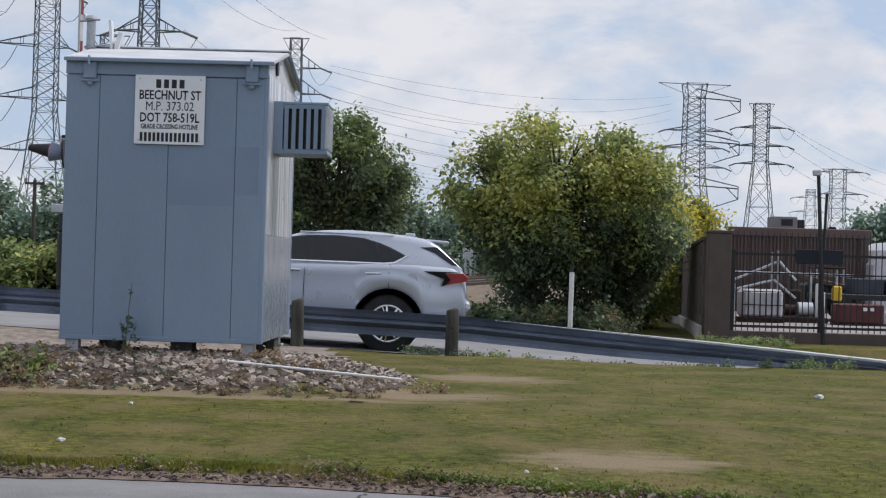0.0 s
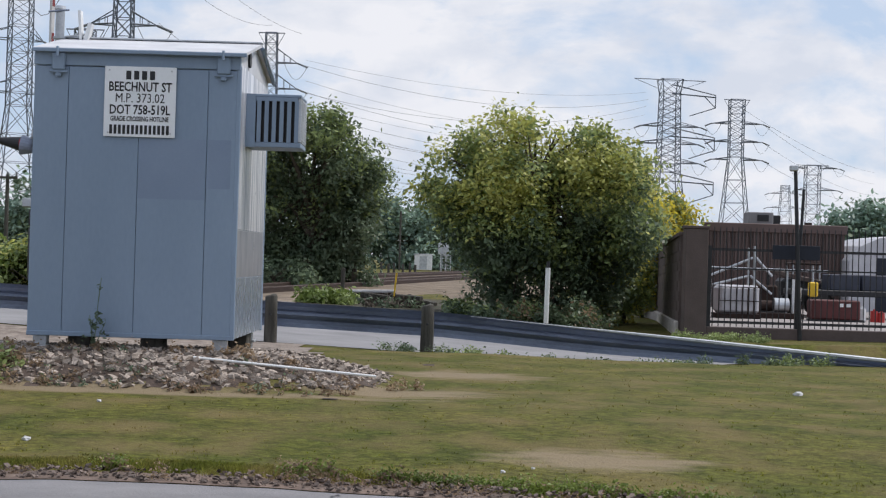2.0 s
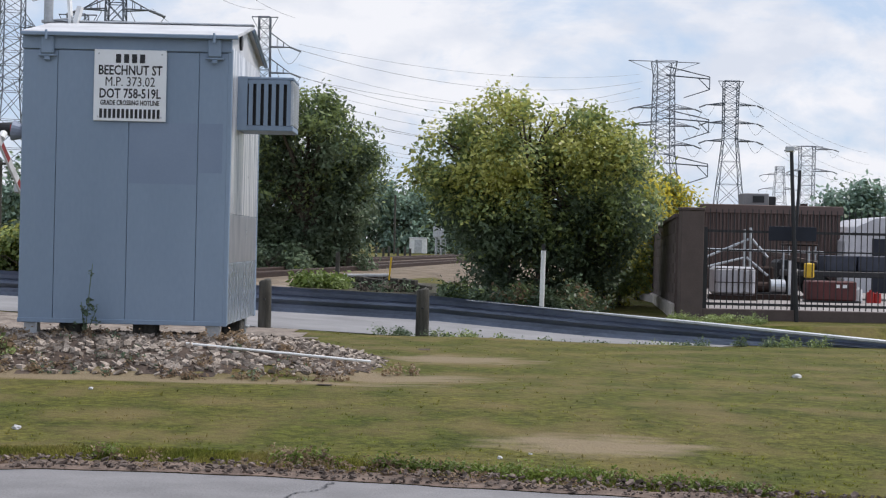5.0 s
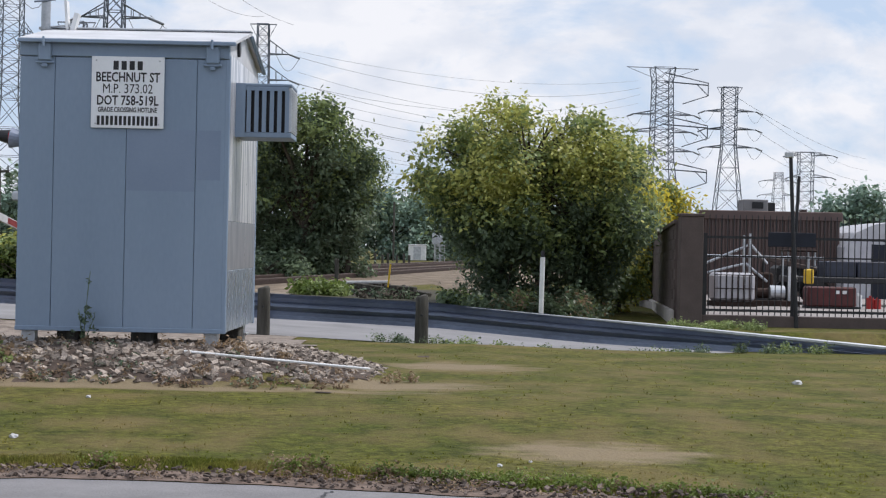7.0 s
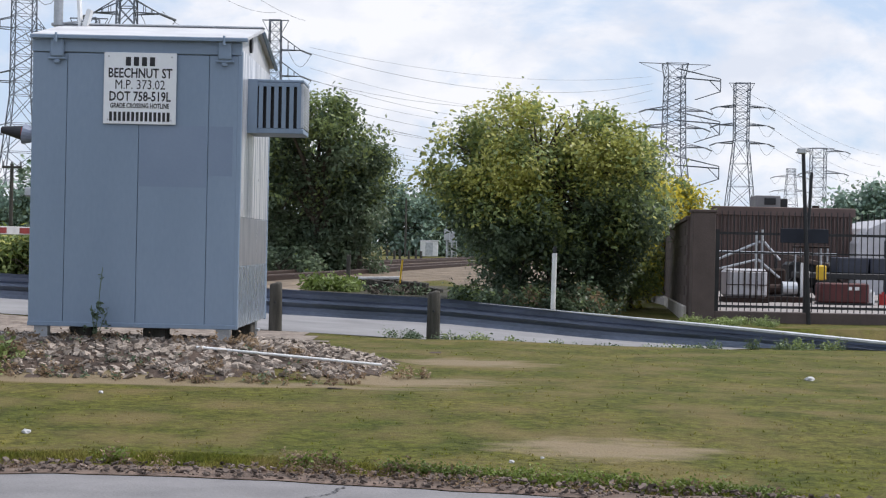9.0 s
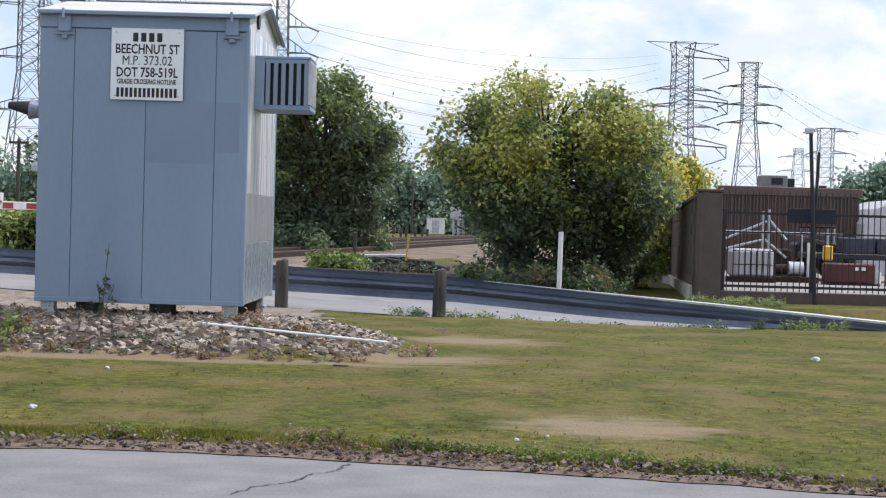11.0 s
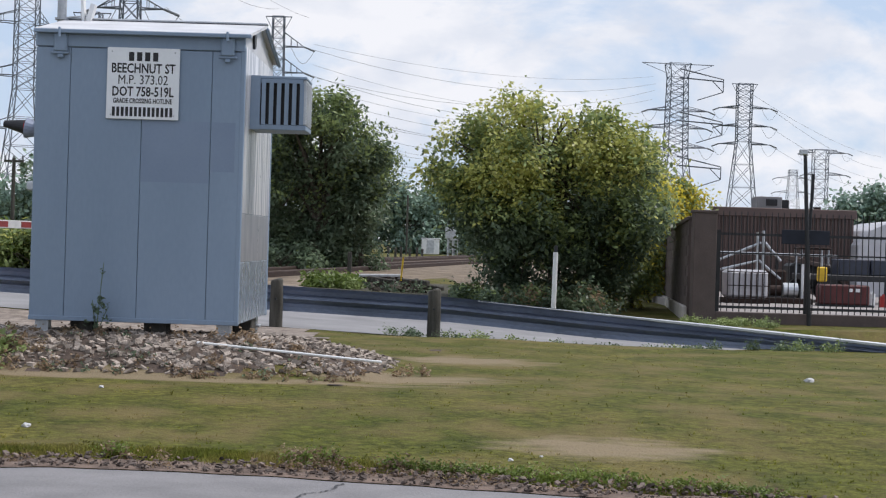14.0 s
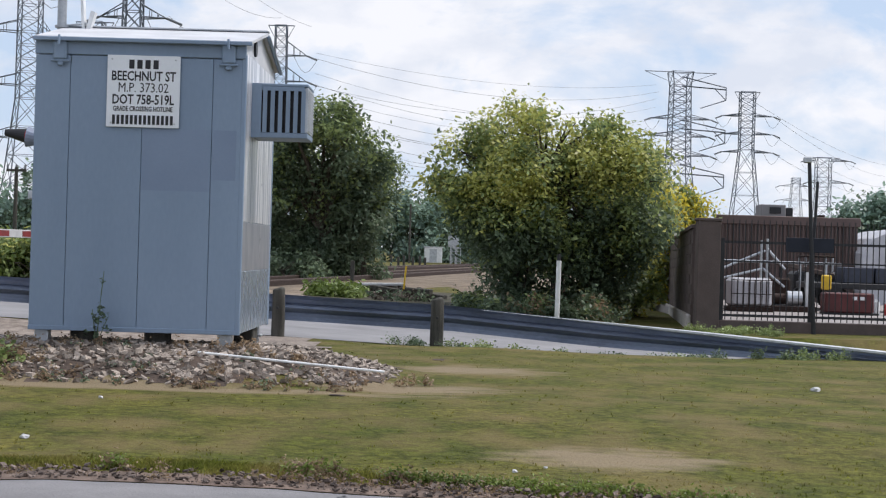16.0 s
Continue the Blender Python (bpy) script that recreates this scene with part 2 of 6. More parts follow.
# ---- ground ----
ROAD_Y0, ROAD_Y1 = 21.15, 26.4


def mound(x, y):
    """The gravel heap under the bungalow."""
    u, v = (x + 3.35) / 2.95, (y - 14.95) / 2.0
    q = 0.5 * max(abs(u), abs(v)) + 0.5 * math.hypot(u, v)
    return 0.255 * (1 - soft(0.62, 1.06, q)) * (1 - 0.35 * soft(14.3, 15.8, y))


def road_z(x, y):
    k = max(-9.0, min(x + 0.3, 5.0))
    z = -0.02 - (0.04 if k < 0 else 0.055) * k
    return z * (1 - soft(70, 160, y)) * (1 - soft(30, 90, abs(x)))


def ground_z(x, y):
    """Lawn, mown bank, road bed and the land behind."""
    near = -0.105 + 0.175 * soft(8.8, 12.2, y) - 0.05 * soft(0, 4, x)
    z_road = road_z(x, y)
    back = 0.02 - 0.20 * soft(-0.5, 2.0, x) + min(0.4, 0.05 * max(0.0, -x - 1.5)) * (1 - soft(35, 41, y))
    a = soft(19.6, 20.9, y)
    z = near * (1 - a) + (z_road if x < 2.0 else z_road * (1 - soft(2, 4, x)) - 0.02 * soft(2, 4, x)) * a
    b = soft(ROAD_Y1 + 0.1, ROAD_Y1 + 1.6, y)
    if ROAD_Y0 - 0.1 < y < ROAD_Y1 + 0.1:
        z = z_road - 0.04
    z = z * (1 - b) + back * b
    z *= 1 - soft(80, 160, y)
    return z + mound(x, y) + 0.012 * noise.noise((x * 0.9, y * 0.9, 0)) * soft(8.5, 9.5, y)


def steps(a, b, d, far, k=1.25):
    v = list(np.arange(a, b + 1e-6, d))
    s, lo = d, v[0]
    while lo > -far:
        s *= k
        lo -= s
        v.insert(0, lo)
    s, hi = d, v[-1]
    while hi < far:
        s *= k
        hi += s
        v.append(hi)
    return v


def grid_sheet(name, xs, ys, zf, material, label, category="ground", kind="structure"):
    verts = [(x, y, zf(x, y)) for y in ys for x in xs]
    n = len(xs)
    faces = [(j * n + i, j * n + i + 1, (j + 1) * n + i + 1, (j + 1) * n + i) for j in range(len(ys) - 1) for i in range(n - 1)]
    me = bpy.data.meshes.new(name)
    me.from_pydata(verts, [], faces)
    me.materials.append(material)
    for p in me.polygons:
        p.use_smooth = True
    return tagged(new(name, me), label, category, kind=kind)


def lawn_mat(name, rough=0.9, island=0.0, translucent=False):
    """Mown grass: green, yellowed and bare tan patches in stripes along the mowing."""
    m = bpy.data.materials.new(name)
    m.use_nodes = True
    nt = m.node_tree
    b = nt.nodes["Principled BSDF"]
    link = nt.links.new
    co = nt.nodes.new("ShaderNodeTexCoord")

    def tex(scale, stretch, detail=5, loc=(0, 0, 0)):
        mp = nt.nodes.new("ShaderNodeMapping")
        mp.inputs["Scale"].default_value, mp.inputs["Location"].default_value = stretch, loc
        n = nt.nodes.new("ShaderNodeTexNoise")
        n.inputs["Scale"].default_value, n.inputs["Detail"].default_value = scale, detail
        link(co.outputs["Object"], mp.inputs["Vector"])
        link(mp.outputs["Vector"], n.inputs["Vector"])
        return n.outputs["Fac"]

    def ramp(fac, stops):
        r = nt.nodes.new("ShaderNodeValToRGB")
        while len(r.color_ramp.elements) < len(stops):
            r.color_ramp.elements.new(0.5)
        for e, (p, c) in zip(r.color_ramp.elements, stops):
            e.position, e.color = p, (*c, 1)
        link(fac, r.inputs["Fac"])
        return r.outputs["Color"]

    g = ramp(tex(0.8, (0.6, 1.0, 1), 6), [(0.34, GRASS[0]), (0.52, GRASS[1]), (0.68, GRASS[2])])
    dry = ramp(tex(1.9, (0.8, 0.8, 1), 14, (3, 8, 0)), [(0.45, (0, 0, 0)), (0.66, (1, 1, 1))])
    mott = nt.nodes.new("ShaderNodeMixRGB")
    mott.blend_type = "MULTIPLY"
    mott.inputs["Fac"].default_value = 1.0
    link(g, mott.inputs["Color1"])
    link(ramp(tex(2.2, (0.9, 0.75, 1), 12, (1, 5, 0)), [(0.34, (0.82, 0.87, 0.82)), (0.66, (1.24, 1.17, 1.14))]), mott.inputs["Color2"])
    g = mott.outputs["Color"]
    for sc, lo, hi in ((16.0, 0.66, 1.30), (48.0, 0.72, 1.26)):
        m2 = nt.nodes.new("ShaderNodeMixRGB")
        m2.blend_type = "MULTIPLY"
        m2.inputs["Fac"].default_value = 1.0
        link(g, m2.inputs["Color1"])
        link(ramp(tex(sc, (0.7, 1.0, 1), 4, (sc, 2, 0)), [(0.36, (lo, lo, lo)), (0.64, (hi, hi, hi * 0.96))]), m2.inputs["Color2"])
        g = m2.outputs["Color"]
    mix = nt.nodes.new("ShaderNodeMixRGB")
    mix.inputs["Color2"].default_value = (*GRASS[3], 1)
    half = nt.nodes.new("ShaderNodeMath")
    half.operation = "MULTIPLY"
    half.inputs[1].default_value = 0.7
    link(dry, half.inputs[0])
    link(half.outputs[0], mix.inputs["Fac"])
    link(g, mix.inputs["Color1"])
    col = mix.outputs["Color"]
    # worn earth by the roadside and beside the heap
    for cx, cy, rx, ry in BARE:
        mp = nt.nodes.new("ShaderNodeMapping")
        mp.inputs["Location"].default_value = (-cx / rx, -cy / ry, 0)
        mp.inputs["Scale"].default_value = (1 / rx, 1 / ry, 0)
        ln = nt.nodes.new("ShaderNodeVectorMath")
        ln.operation = "LENGTH"
        link(co.outputs["Object"], mp.inputs["Vector"])
        link(mp.outputs["Vector"], ln.inputs[0])
        ad = nt.nodes.new("ShaderNodeMath")
        ad.operation = "MULTIPLY_ADD"
        ad.inputs[1].default_value = 1.6
        link(tex(5.0, (0.5, 1.5, 1), 6), ad.inputs[0])
        link(ln.outputs["Value"], ad.inputs[2])
        rg = nt.nodes.new("ShaderNodeMapRange")
        rg.inputs["From Min"].default_value, rg.inputs["From Max"].default_value = 1.3, 1.9
        rg.inputs["To Min"].default_value, rg.inputs["To Max"].default_value = 0.85, 0.0
        link(ad.outputs[0], rg.inputs["Value"])
        mx = nt.nodes.new("ShaderNodeMixRGB")
        mx.inputs["Color2"].default_value = (0.235, 0.185, 0.125, 1)
        link(rg.outputs["Result"], mx.inputs["Fac"])
        link(col, mx.inputs["Color1"])
        col = mx.outputs["Color"]
    if island:
        info = nt.nodes.new("ShaderNodeNewGeometry")
        rng = nt.nodes.new("ShaderNodeMapRange")
        rng.inputs["To Min"].default_value, rng.inputs["To Max"].default_value = 1 - island, 1 + island
        hsv = nt.nodes.new("ShaderNodeHueSaturation")
        link(info.outputs["Random Per Island"], rng.inputs["Value"])
        link(rng.outputs["Result"], hsv.inputs["Value"])
        link(col, hsv.inputs["Color"])
        col = hsv.outputs["Color"]
    link(col, b.inputs["Base Color"])
    b.inputs["Roughness"].default_value = rough
    b.inputs["Specular IOR Level"].default_value = 0.15
    bp = nt.nodes.new("ShaderNodeBump")
    bp.inputs["Strength"].default_value, bp.inputs["Distance"].default_value = 0.5, 0.03
    link(tex(45, (1, 1, 1), 4), bp.inputs["Height"])
    link(bp.outputs["Normal"], b.inputs["Normal"])
    if translucent:
        tr = nt.nodes.new("ShaderNodeBsdfTranslucent")
        ms = nt.nodes.new("ShaderNodeMixShader")
        ms.inputs["Fac"].default_value = 0.5
        lift = nt.nodes.new("ShaderNodeHueSaturation")
        lift.inputs["Value"].default_value = 2.1
        link(col, lift.inputs["Color"])
        link(lift.outputs["Color"], tr.inputs["Color"])
        link(lift.outputs["Color"], b.inputs["Base Color"])
        link(b.outputs["BSDF"], ms.inputs[1])
        link(tr.outputs["BSDF"], ms.inputs[2])
        link(ms.outputs["Shader"], nt.nodes["Material Output"].inputs["Surface"])
    return m


GRASS = [(0.064, 0.074, 0.014), (0.080, 0.083, 0.019), (0.108, 0.099, 0.029), (0.158, 0.120, 0.055)]
BARE = [(1.0, 10.25, 0.75, 0.36), (0.15, 15.9, 0.8, 0.6), (-2.7, 12.92, 2.9, 0.27), (-0.5, 13.6, 0.9, 0.5)]
M["lawn"] = lawn_mat("lawn")
M["blades"] = lawn_mat("blades", island=0.25, translucent=True)
fine_x = steps(-9, 9, 0.3, 4000)
fine_y = steps(7.5, 36, 0.25, 4000, 1.3)
grid_sheet("ground", fine_x, fine_y, ground_z, M["lawn"], "mown yellow-green lawn with dry tan patches", "lawn")


def edge_y(x):
    return 8.66 - 0.22 * (x - 0.1) * soft(-2.6, 0.2, x) - 0.12 * min(0.0, max(x, -3.0)) + 0.10 * noise.noise((x * 0.8, 3.1, 0)) + 0.05 * noise.noise((x * 3.1, 7.7, 0))


def near_road():
    xs = list(np.arange(-12, 12.01, 0.12))
    ys = [-6, -2, 1, 3, 5, 6, 7]
    rows = []
    bm = bmesh.new()
    for x in [-60] + xs + [60]:
        e = edge_y(x)
        col = [bm.verts.new((x, y, -0.085)) for y in ys] + [bm.verts.new((x, e - 0.06, -0.087)), bm.verts.new((x, e, -0.105)), bm.verts.new((x, e + 0.02, -0.19))]
        rows.append(col)
    for a, b in zip(rows, rows[1:]):
        for i in range(len(a) - 1):
            bm.faces.new((a[i], b[i], b[i + 1], a[i + 1]))
    ob = put(bm, "road", M["asphalt"], smooth=True)
    tagged(ob, "pale grey worn asphalt roadway with a crumbling edge", "road", kind="structure")
    # a crack that branches
    bm = bmesh.new()
    rng = random.Random(4)
    knots = [(-1.03, 7.62), (-0.95, 7.86), (-0.80, 8.02), (-0.72, 8.28), (-0.60, 8.44), (-0.56, 8.68)]
    for (x0, y0), (x1, y1) in zip(knots, knots[1:]):
        p = Vector((x0, y0, -0.082))
        for k in range(1, 9):
            q = Vector((x0 + (x1 - x0) * k / 8 + rng.uniform(-0.016, 0.016) * (k < 8), y0 + (y1 - y0) * k / 8, -0.082))
            w = 0.003 + 0.006 * rng.random()
            vs = [bm.verts.new(v) for v in (p + Vector((-w, 0, 0)), p + Vector((w, 0, 0)), q + Vector((w, 0, 0)), q + Vector((-w, 0, 0)))]
            bm.faces.new(vs)
            p = q
    put(bm, "crack", M["black"], ob, "dark branching crack")


near_road()


def edge_soil():
    xs = list(np.arange(-6, 6.01, 0.08))
    bm = bmesh.new()
    rows = []
    for x in xs:
        e = edge_y(x)
        w = 0.46 + 0.16 * noise.noise((x * 1.7, 1.2, 0)) + 0.12 * noise.noise((x * 6.0, 4.2, 0))
        rows.append([bm.verts.new((x, e - 0.05, -0.083)), bm.verts.new((x, e + 0.03, -0.078 + 0.012 * noise.noise((x * 9, 0, 0)))), bm.verts.new((x, e + 0.5 * w, max(ground_z(x, e + 0.5 * w), -0.1) + 0.014)), bm.verts.new((x, e + w, ground_z(x, e + w) - 0.004))])
    for a, b in zip(rows, rows[1:]):
        for i in range(3):
            bm.faces.new((a[i], b[i], b[i + 1], a[i + 1]))
    tagged(put(bm, "road_verge", M["soil"], smooth=True), "bare brown soil strip along the road edge", "verge", kind="structure")


edge_soil()


def far_road():
    xs = steps(-14, 8, 0.5, 200, 1.4)
    ys = [ROAD_Y0, ROAD_Y0 + 0.1] + list(np.linspace(ROAD_Y0 + 0.6, ROAD_Y1, 6))
    grid_sheet("far_road", xs, ys, lambda x, y: road_z(x, y), M["concrete"], "pale concrete roadway climbing to the rail crossing", "road")


far_road()

# ---- equipment bungalow ----
BX0, BX1, BY0, BY1, BZ0, BZ1 = -3.61, -1.84, 14.0, 16.12, 0.46, 2.80


def lettering(text, x, z, y, size, parent, width=None, bold=0.0018):
    cu = bpy.data.curves.new("lettering", "FONT")
    cu.body, cu.size, cu.align_x, cu.align_y = text, size, "CENTER", "CENTER"
    cu.extrude, cu.offset, cu.resolution_u = 0.0008, bold, 2
    tmp = bpy.data.objects.new("lettering_tmp", cu)
    me = bpy.data.meshes.new_from_object(tmp)
    bpy.data.objects.remove(tmp)
    xs = [v.co.x for v in me.vertices]
    w = max(xs) - min(xs)
    k = (width / w) if width else 1.0
    me.transform(pose(x, y, z, 90, 0, 0) @ Matrix.Diagonal((k, 1, 1, 1)))
    me.materials.clear()
    me.materials.append(M["ink"])
    ob = new("lettering", me)
    ob.parent = parent
    return ob


def bungalow():
    t = thing("equipment_bungalow", pose(0, 0, 0), "blue-grey painted metal railway equipment bungalow on short legs over gravel", "equipment shed")
    body = part("body", boxed(BX0 + 0.015, BX1 - 0.004, BY0 + 0.02, BY1, BZ0, BZ1), M["box_paint"], t)
    # front sheets with narrow seams
    seams = [BX0, -3.315, -2.70, -2.11, BX1]
    for a, b in zip(seams, seams[1:]):
        part("panel", boxed(a + (0.0 if a == BX0 else 0.0017), b - (0.0 if b == BX1 else 0.0017), BY0, BY0 + 0.025, BZ0 - 0.005, 2.76, bevel=0.0035), M["box_paint"], body)
    part("header_panel", boxed(BX0 - 0.006, BX1 + 0.004, BY0 - 0.012, BY0 + 0.03, 2.765, BZ1 + 0.10, bevel=0.006), M["box_paint"], body)
    part("bottom_rail", boxed(BX0 - 0.004, BX1, BY0 - 0.006, BY0 + 0.03, BZ0 - 0.02, BZ0 + 0.02, bevel=0.004), M["box_paint"], body)
    # bare aluminium side; its reflections are painted as tones, bright above, dull below
    part("side_panel", boxed(BX1 - 0.004, BX1 + 0.006, BY0 + 0.03, BY1, 1.40, BZ1 + 0.02, bevel=0.003), M["box_bare"], t, "streaked bare aluminium side sheet, sky reflection put into its pale streaks")
    part("side_panel", boxed(BX1 - 0.004, BX1 + 0.006, BY0 + 0.03, BY1, 0.98, 1.397, bevel=0.003), M["box_grey"], t, "grey aluminium side sheet, toned as a weaker reflection")
    part("side_panel", boxed(BX1 - 0.004, BX1 + 0.006, BY0 + 0.03, BY1, BZ0 - 0.01, 0.977, bevel=0.003), M["box_dull"], t, "dull blue-grey aluminium side sheet, darkened as its low reflections")
    for z in (0.75, 1.25, 1.75):
        part("rivet_row", boxed(BX1 + 0.006, BX1 + 0.010, 15.30, 15.32, z, z + 0.02), M["galv"], t)
    part("darker_patch", boxed(-2.69, -2.12, BY0 - 0.0015, BY0 + 0.01, 1.64, 2.16), M["box_darker"], body, "slightly darker blue-grey patch")
    part("darker_patch", boxed(-2.10, -1.90, BY0 - 0.0015, BY0 + 0.01, 1.74, 2.16), M["box_darker"], body, "slightly darker blue-grey patch")
    part("corner_post", boxed(BX1 - 0.03, BX1 + 0.012, BY0 - 0.004, BY0 + 0.035, BZ0 - 0.02, BZ1, bevel=0.006), M["box_paint"], t)
    part("corner_post", boxed(BX1 - 0.03, BX1 + 0.012, BY1 - 0.04, BY1 + 0.004, BZ0 - 0.02, BZ1, bevel=0.006), M["box_paint"], t)
    # gable roof
    ym, ze, zr = (BY0 + BY1) / 2, 2.885, 3.10
    bm = bmesh.new()
    prof = [(BY0 - 0.06, ze), (BY0 - 0.06, ze + 0.025), (ym, zr + 0.03), (BY1 + 0.06, ze + 0.025), (BY1 + 0.06, ze), (ym, zr)]
    va = [bm.verts.new((BX0 - 0.008, y, z)) for y, z in prof]
    vb = [bm.verts.new((BX1 + 0.055, y, z)) for y, z in prof]
    for i in range(6):
        j = (i + 1) % 6
        bm.faces.new((va[i], va[j], vb[j], vb[i]))
    for v in (va, vb):
        bm.faces.new((v[0], v[5], v[2], v[1]))
        bm.faces.new((v[2], v[5], v[4], v[3]))
    bmesh.ops.recalc_face_normals(bm, faces=bm.faces[:])
    roof = part("roof", bm, M["roof_white"], t, "white sheet-metal gable roof")
    part("ridge_cap", boxed(BX0 - 0.015, BX1 + 0.065, ym - 0.05, ym + 0.05, zr + 0.028, zr + 0.045, bevel=0.006), M["galv"], roof)
    part("gutter", boxed(BX0 - 0.012, BX1 + 0.06, BY0 - 0.075, BY0 - 0.055, ze - 0.012, ze + 0.02, bevel=0.004), M["box_paint"], roof)
    for x in (BX0, BX1 - 0.03):
        bm = bmesh.new()
        v = [bm.verts.new((xx, y, z)) for xx in (x, x + 0.03) for y, z in ((BY0 + 0.02, BZ1), (BY0 - 0.0, ze), (ym, zr), (BY1, ze), (BY1, BZ1))]
        bm.faces.new(v[:5])
        bm.faces.new(v[5:][::-1])
        for i in range(5):
            j = (i + 1) % 5
            bm.faces.new((v[i], v[i + 5], v[j + 5], v[j]))
        bmesh.ops.recalc_face_normals(bm, faces=bm.faces[:])
        part("gable", bm, M["roof_white"] if x > -2 else M["box_paint"], t)
    # oval gable vent in a dark recess, and the rear barge board
    bm = bmesh.new()
    bmesh.ops.create_cone(bm, cap_ends=True, segments=20, radius1=0.07, radius2=0.07, depth=0.02, matrix=pose(BX1 + 0.012, 14.55, 2.92, 0, 90, 0) @ Matrix.Diagonal((1.0, 0.9, 1, 1)))
    part("gable_vent", bm, M["black"], t)
    bm = bmesh.new()
    strut(bm, (BX1 + 0.055, ym + 0.02, zr - 0.005), (BX1 + 0.055, BY1 + 0.05, ze - 0.01), 0.02, 4)
    part("barge_board", bm, M["box_paint"], roof)
    # lifting brackets
    for x in (-3.40, -1.98):
        b = part("lifting_bracket", boxed(x - 0.058, x + 0.058, BY0 - 0.045, BY0 - 0.012, 2.72, 2.88, bevel=0.012), M["box_paint"], t)
        part("gusset", boxed(x - 0.078, x + 0.078, BY0 - 0.036, BY0 - 0.014, 2.70, 2.72, bevel=0.006), M["box_paint"], b)
        part("pin", cyl((x, BY0 - 0.085, 2.84), (x, BY0 - 0.085, 2.92), 0.013, 8, 0.01), M["box_paint"], b)
        part("hook", boxed(x - 0.025, x + 0.025, BY0 - 0.04, BY0 - 0.016, 2.665, 2.70, bevel=0.008), M["box_paint"], b)
    # legs and blocks
    for x in (BX0 + 0.10, BX1 - 0.12):
        for y in (BY0 + 0.10, BY1 - 0.15):
            leg = part("leg", boxed(x - 0.06, x + 0.06, y - 0.05, y + 0.05, 0.24, BZ0, bevel=0.006), M["galv"], t)
            part("foot_plate", boxed(x - 0.09, x + 0.09, y - 0.08, y + 0.08, 0.33, 0.352, bevel=0.004), M["galv"], leg)
    for x in (-3.18, -2.55):
        part("timber_block", boxed(x - 0.10, x + 0.10, BY0 + 0.10, BY0 + 0.30, 0.22, BZ0 - 0.02, bevel=0.01), M["old_wood"], t)
    part("timber_block", boxed(BX1 - 0.2, BX1 - 0.02, BY1 - 0.9, BY1 - 0.6, 0.22, BZ0 - 0.02, bevel=0.01), M["old_wood"], t)
    # sign board
    x0, x1, z0, z1 = -3.0, -2.385, 2.165, 2.77
    bm = bmesh.new()
    box(bm, x0, x1, BY0 - 0.026, BY0 - 0.016, z0, z1, bevel=0.003)
    sign = part("sign_board", bm, M["sign_white"], t, "white metal identification sign with black lettering")
    yt, xc = BY0 - 0.0275, (x0 + x1) / 2

    def bars(x, z, n, w, h):
        for i in range(n):
            c = x + (i - (n - 1) / 2) * w
            part("bar", boxed(c - w * 0.32, c + w * 0.32, yt - 0.001, yt + 0.0005, z - h / 2, z + h / 2), M["ink"], sign)
    bars(xc + 0.0, z1 - 0.075, 4, 0.068, 0.075)
    lettering("BEECHNUT ST", xc, z1 - 0.178, yt, 0.113, sign, 0.54, 0.0022)
    lettering("M.P. 373.02", xc, z1 - 0.275, yt, 0.113, sign, 0.42, 0.0)
    lettering("DOT 758-519L", xc, z1 - 0.375, yt, 0.113, sign, 0.52, 0.0022)
    lettering("GRADE CROSSING HOTLINE", xc, z1 - 0.452, yt, 0.058, sign, 0.50, 0.0015)
    bars(xc, z1 - 0.542, 14, 0.0375, 0.078)
    for x in (x0 + 0.04, x1 - 0.04):
        for z in (z0 + 0.035, z1 - 0.035):
            part("rivet", cyl((x, BY0 - 0.03, z), (x, BY0 - 0.002, z), 0.007, 8), M["galv"], sign)
    # louvred air-conditioner cage on the side
    ax0, ax1, ay0, ay1, az0, az1 = BX1 + 0.006, -1.345, 14.42, 14.95, 2.14, 2.61
    ac = part("cooling_unit", boxed(ax0, ax1 - 0.03, ay0 + 0.05, ay1, az0 + 0.02, az1 - 0.02, bevel=0.01), M["black"], t, "blue-grey slotted cooling unit cage")
    part("flange", boxed(ax0 - 0.10, ax0, ay0 - 0.30, ay0 - 0.28, az0, az1 - 0.01), M["box_paint"], ac)
    part("flange", boxed(ax0 - 0.0, ax0 + 0.085, ay0 - 0.006, ay0 + 0.02, az0, az1), M["box_paint"], ac)
    part("top_plate", boxed(ax0, ax1, ay0, ay1, az1 - 0.025, az1, bevel=0.005), M["box_paint"], ac)
    part("bottom_plate", boxed(ax0, ax1, ay0, ay1, az0, az0 + 0.045, bevel=0.005), M["box_paint"], ac)
    part("top_band", boxed(ax0 + 0.085, ax1 - 0.03, ay0, ay0 + 0.018, az1 - 0.06, az1 - 0.026), M["box_paint"], ac)
    n = 6
    for i in range(n):
        x = ax0 + 0.115 + i * (ax1 - ax0 - 0.155) / (n - 1)
        part("slat", boxed(x - 0.018, x + 0.018, ay0 - 0.003, ay0 + 0.015, az0 + 0.045, az1 - 0.06), M["box_paint"], ac)
    part("end_grille", boxed(ax1 - 0.028, ax1, ay0 + 0.004, ay1 - 0.002, az0 + 0.05, az1 - 0.03, bevel=0.004), M["galv"], ac)
    for i in range(14):
        z = az0 + 0.07 + i * 0.026
        part("louvre", boxed(ax1, ax1 + 0.006, ay0 + 0.02, ay1 - 0.02, z, z + 0.012), M["galv"], ac)
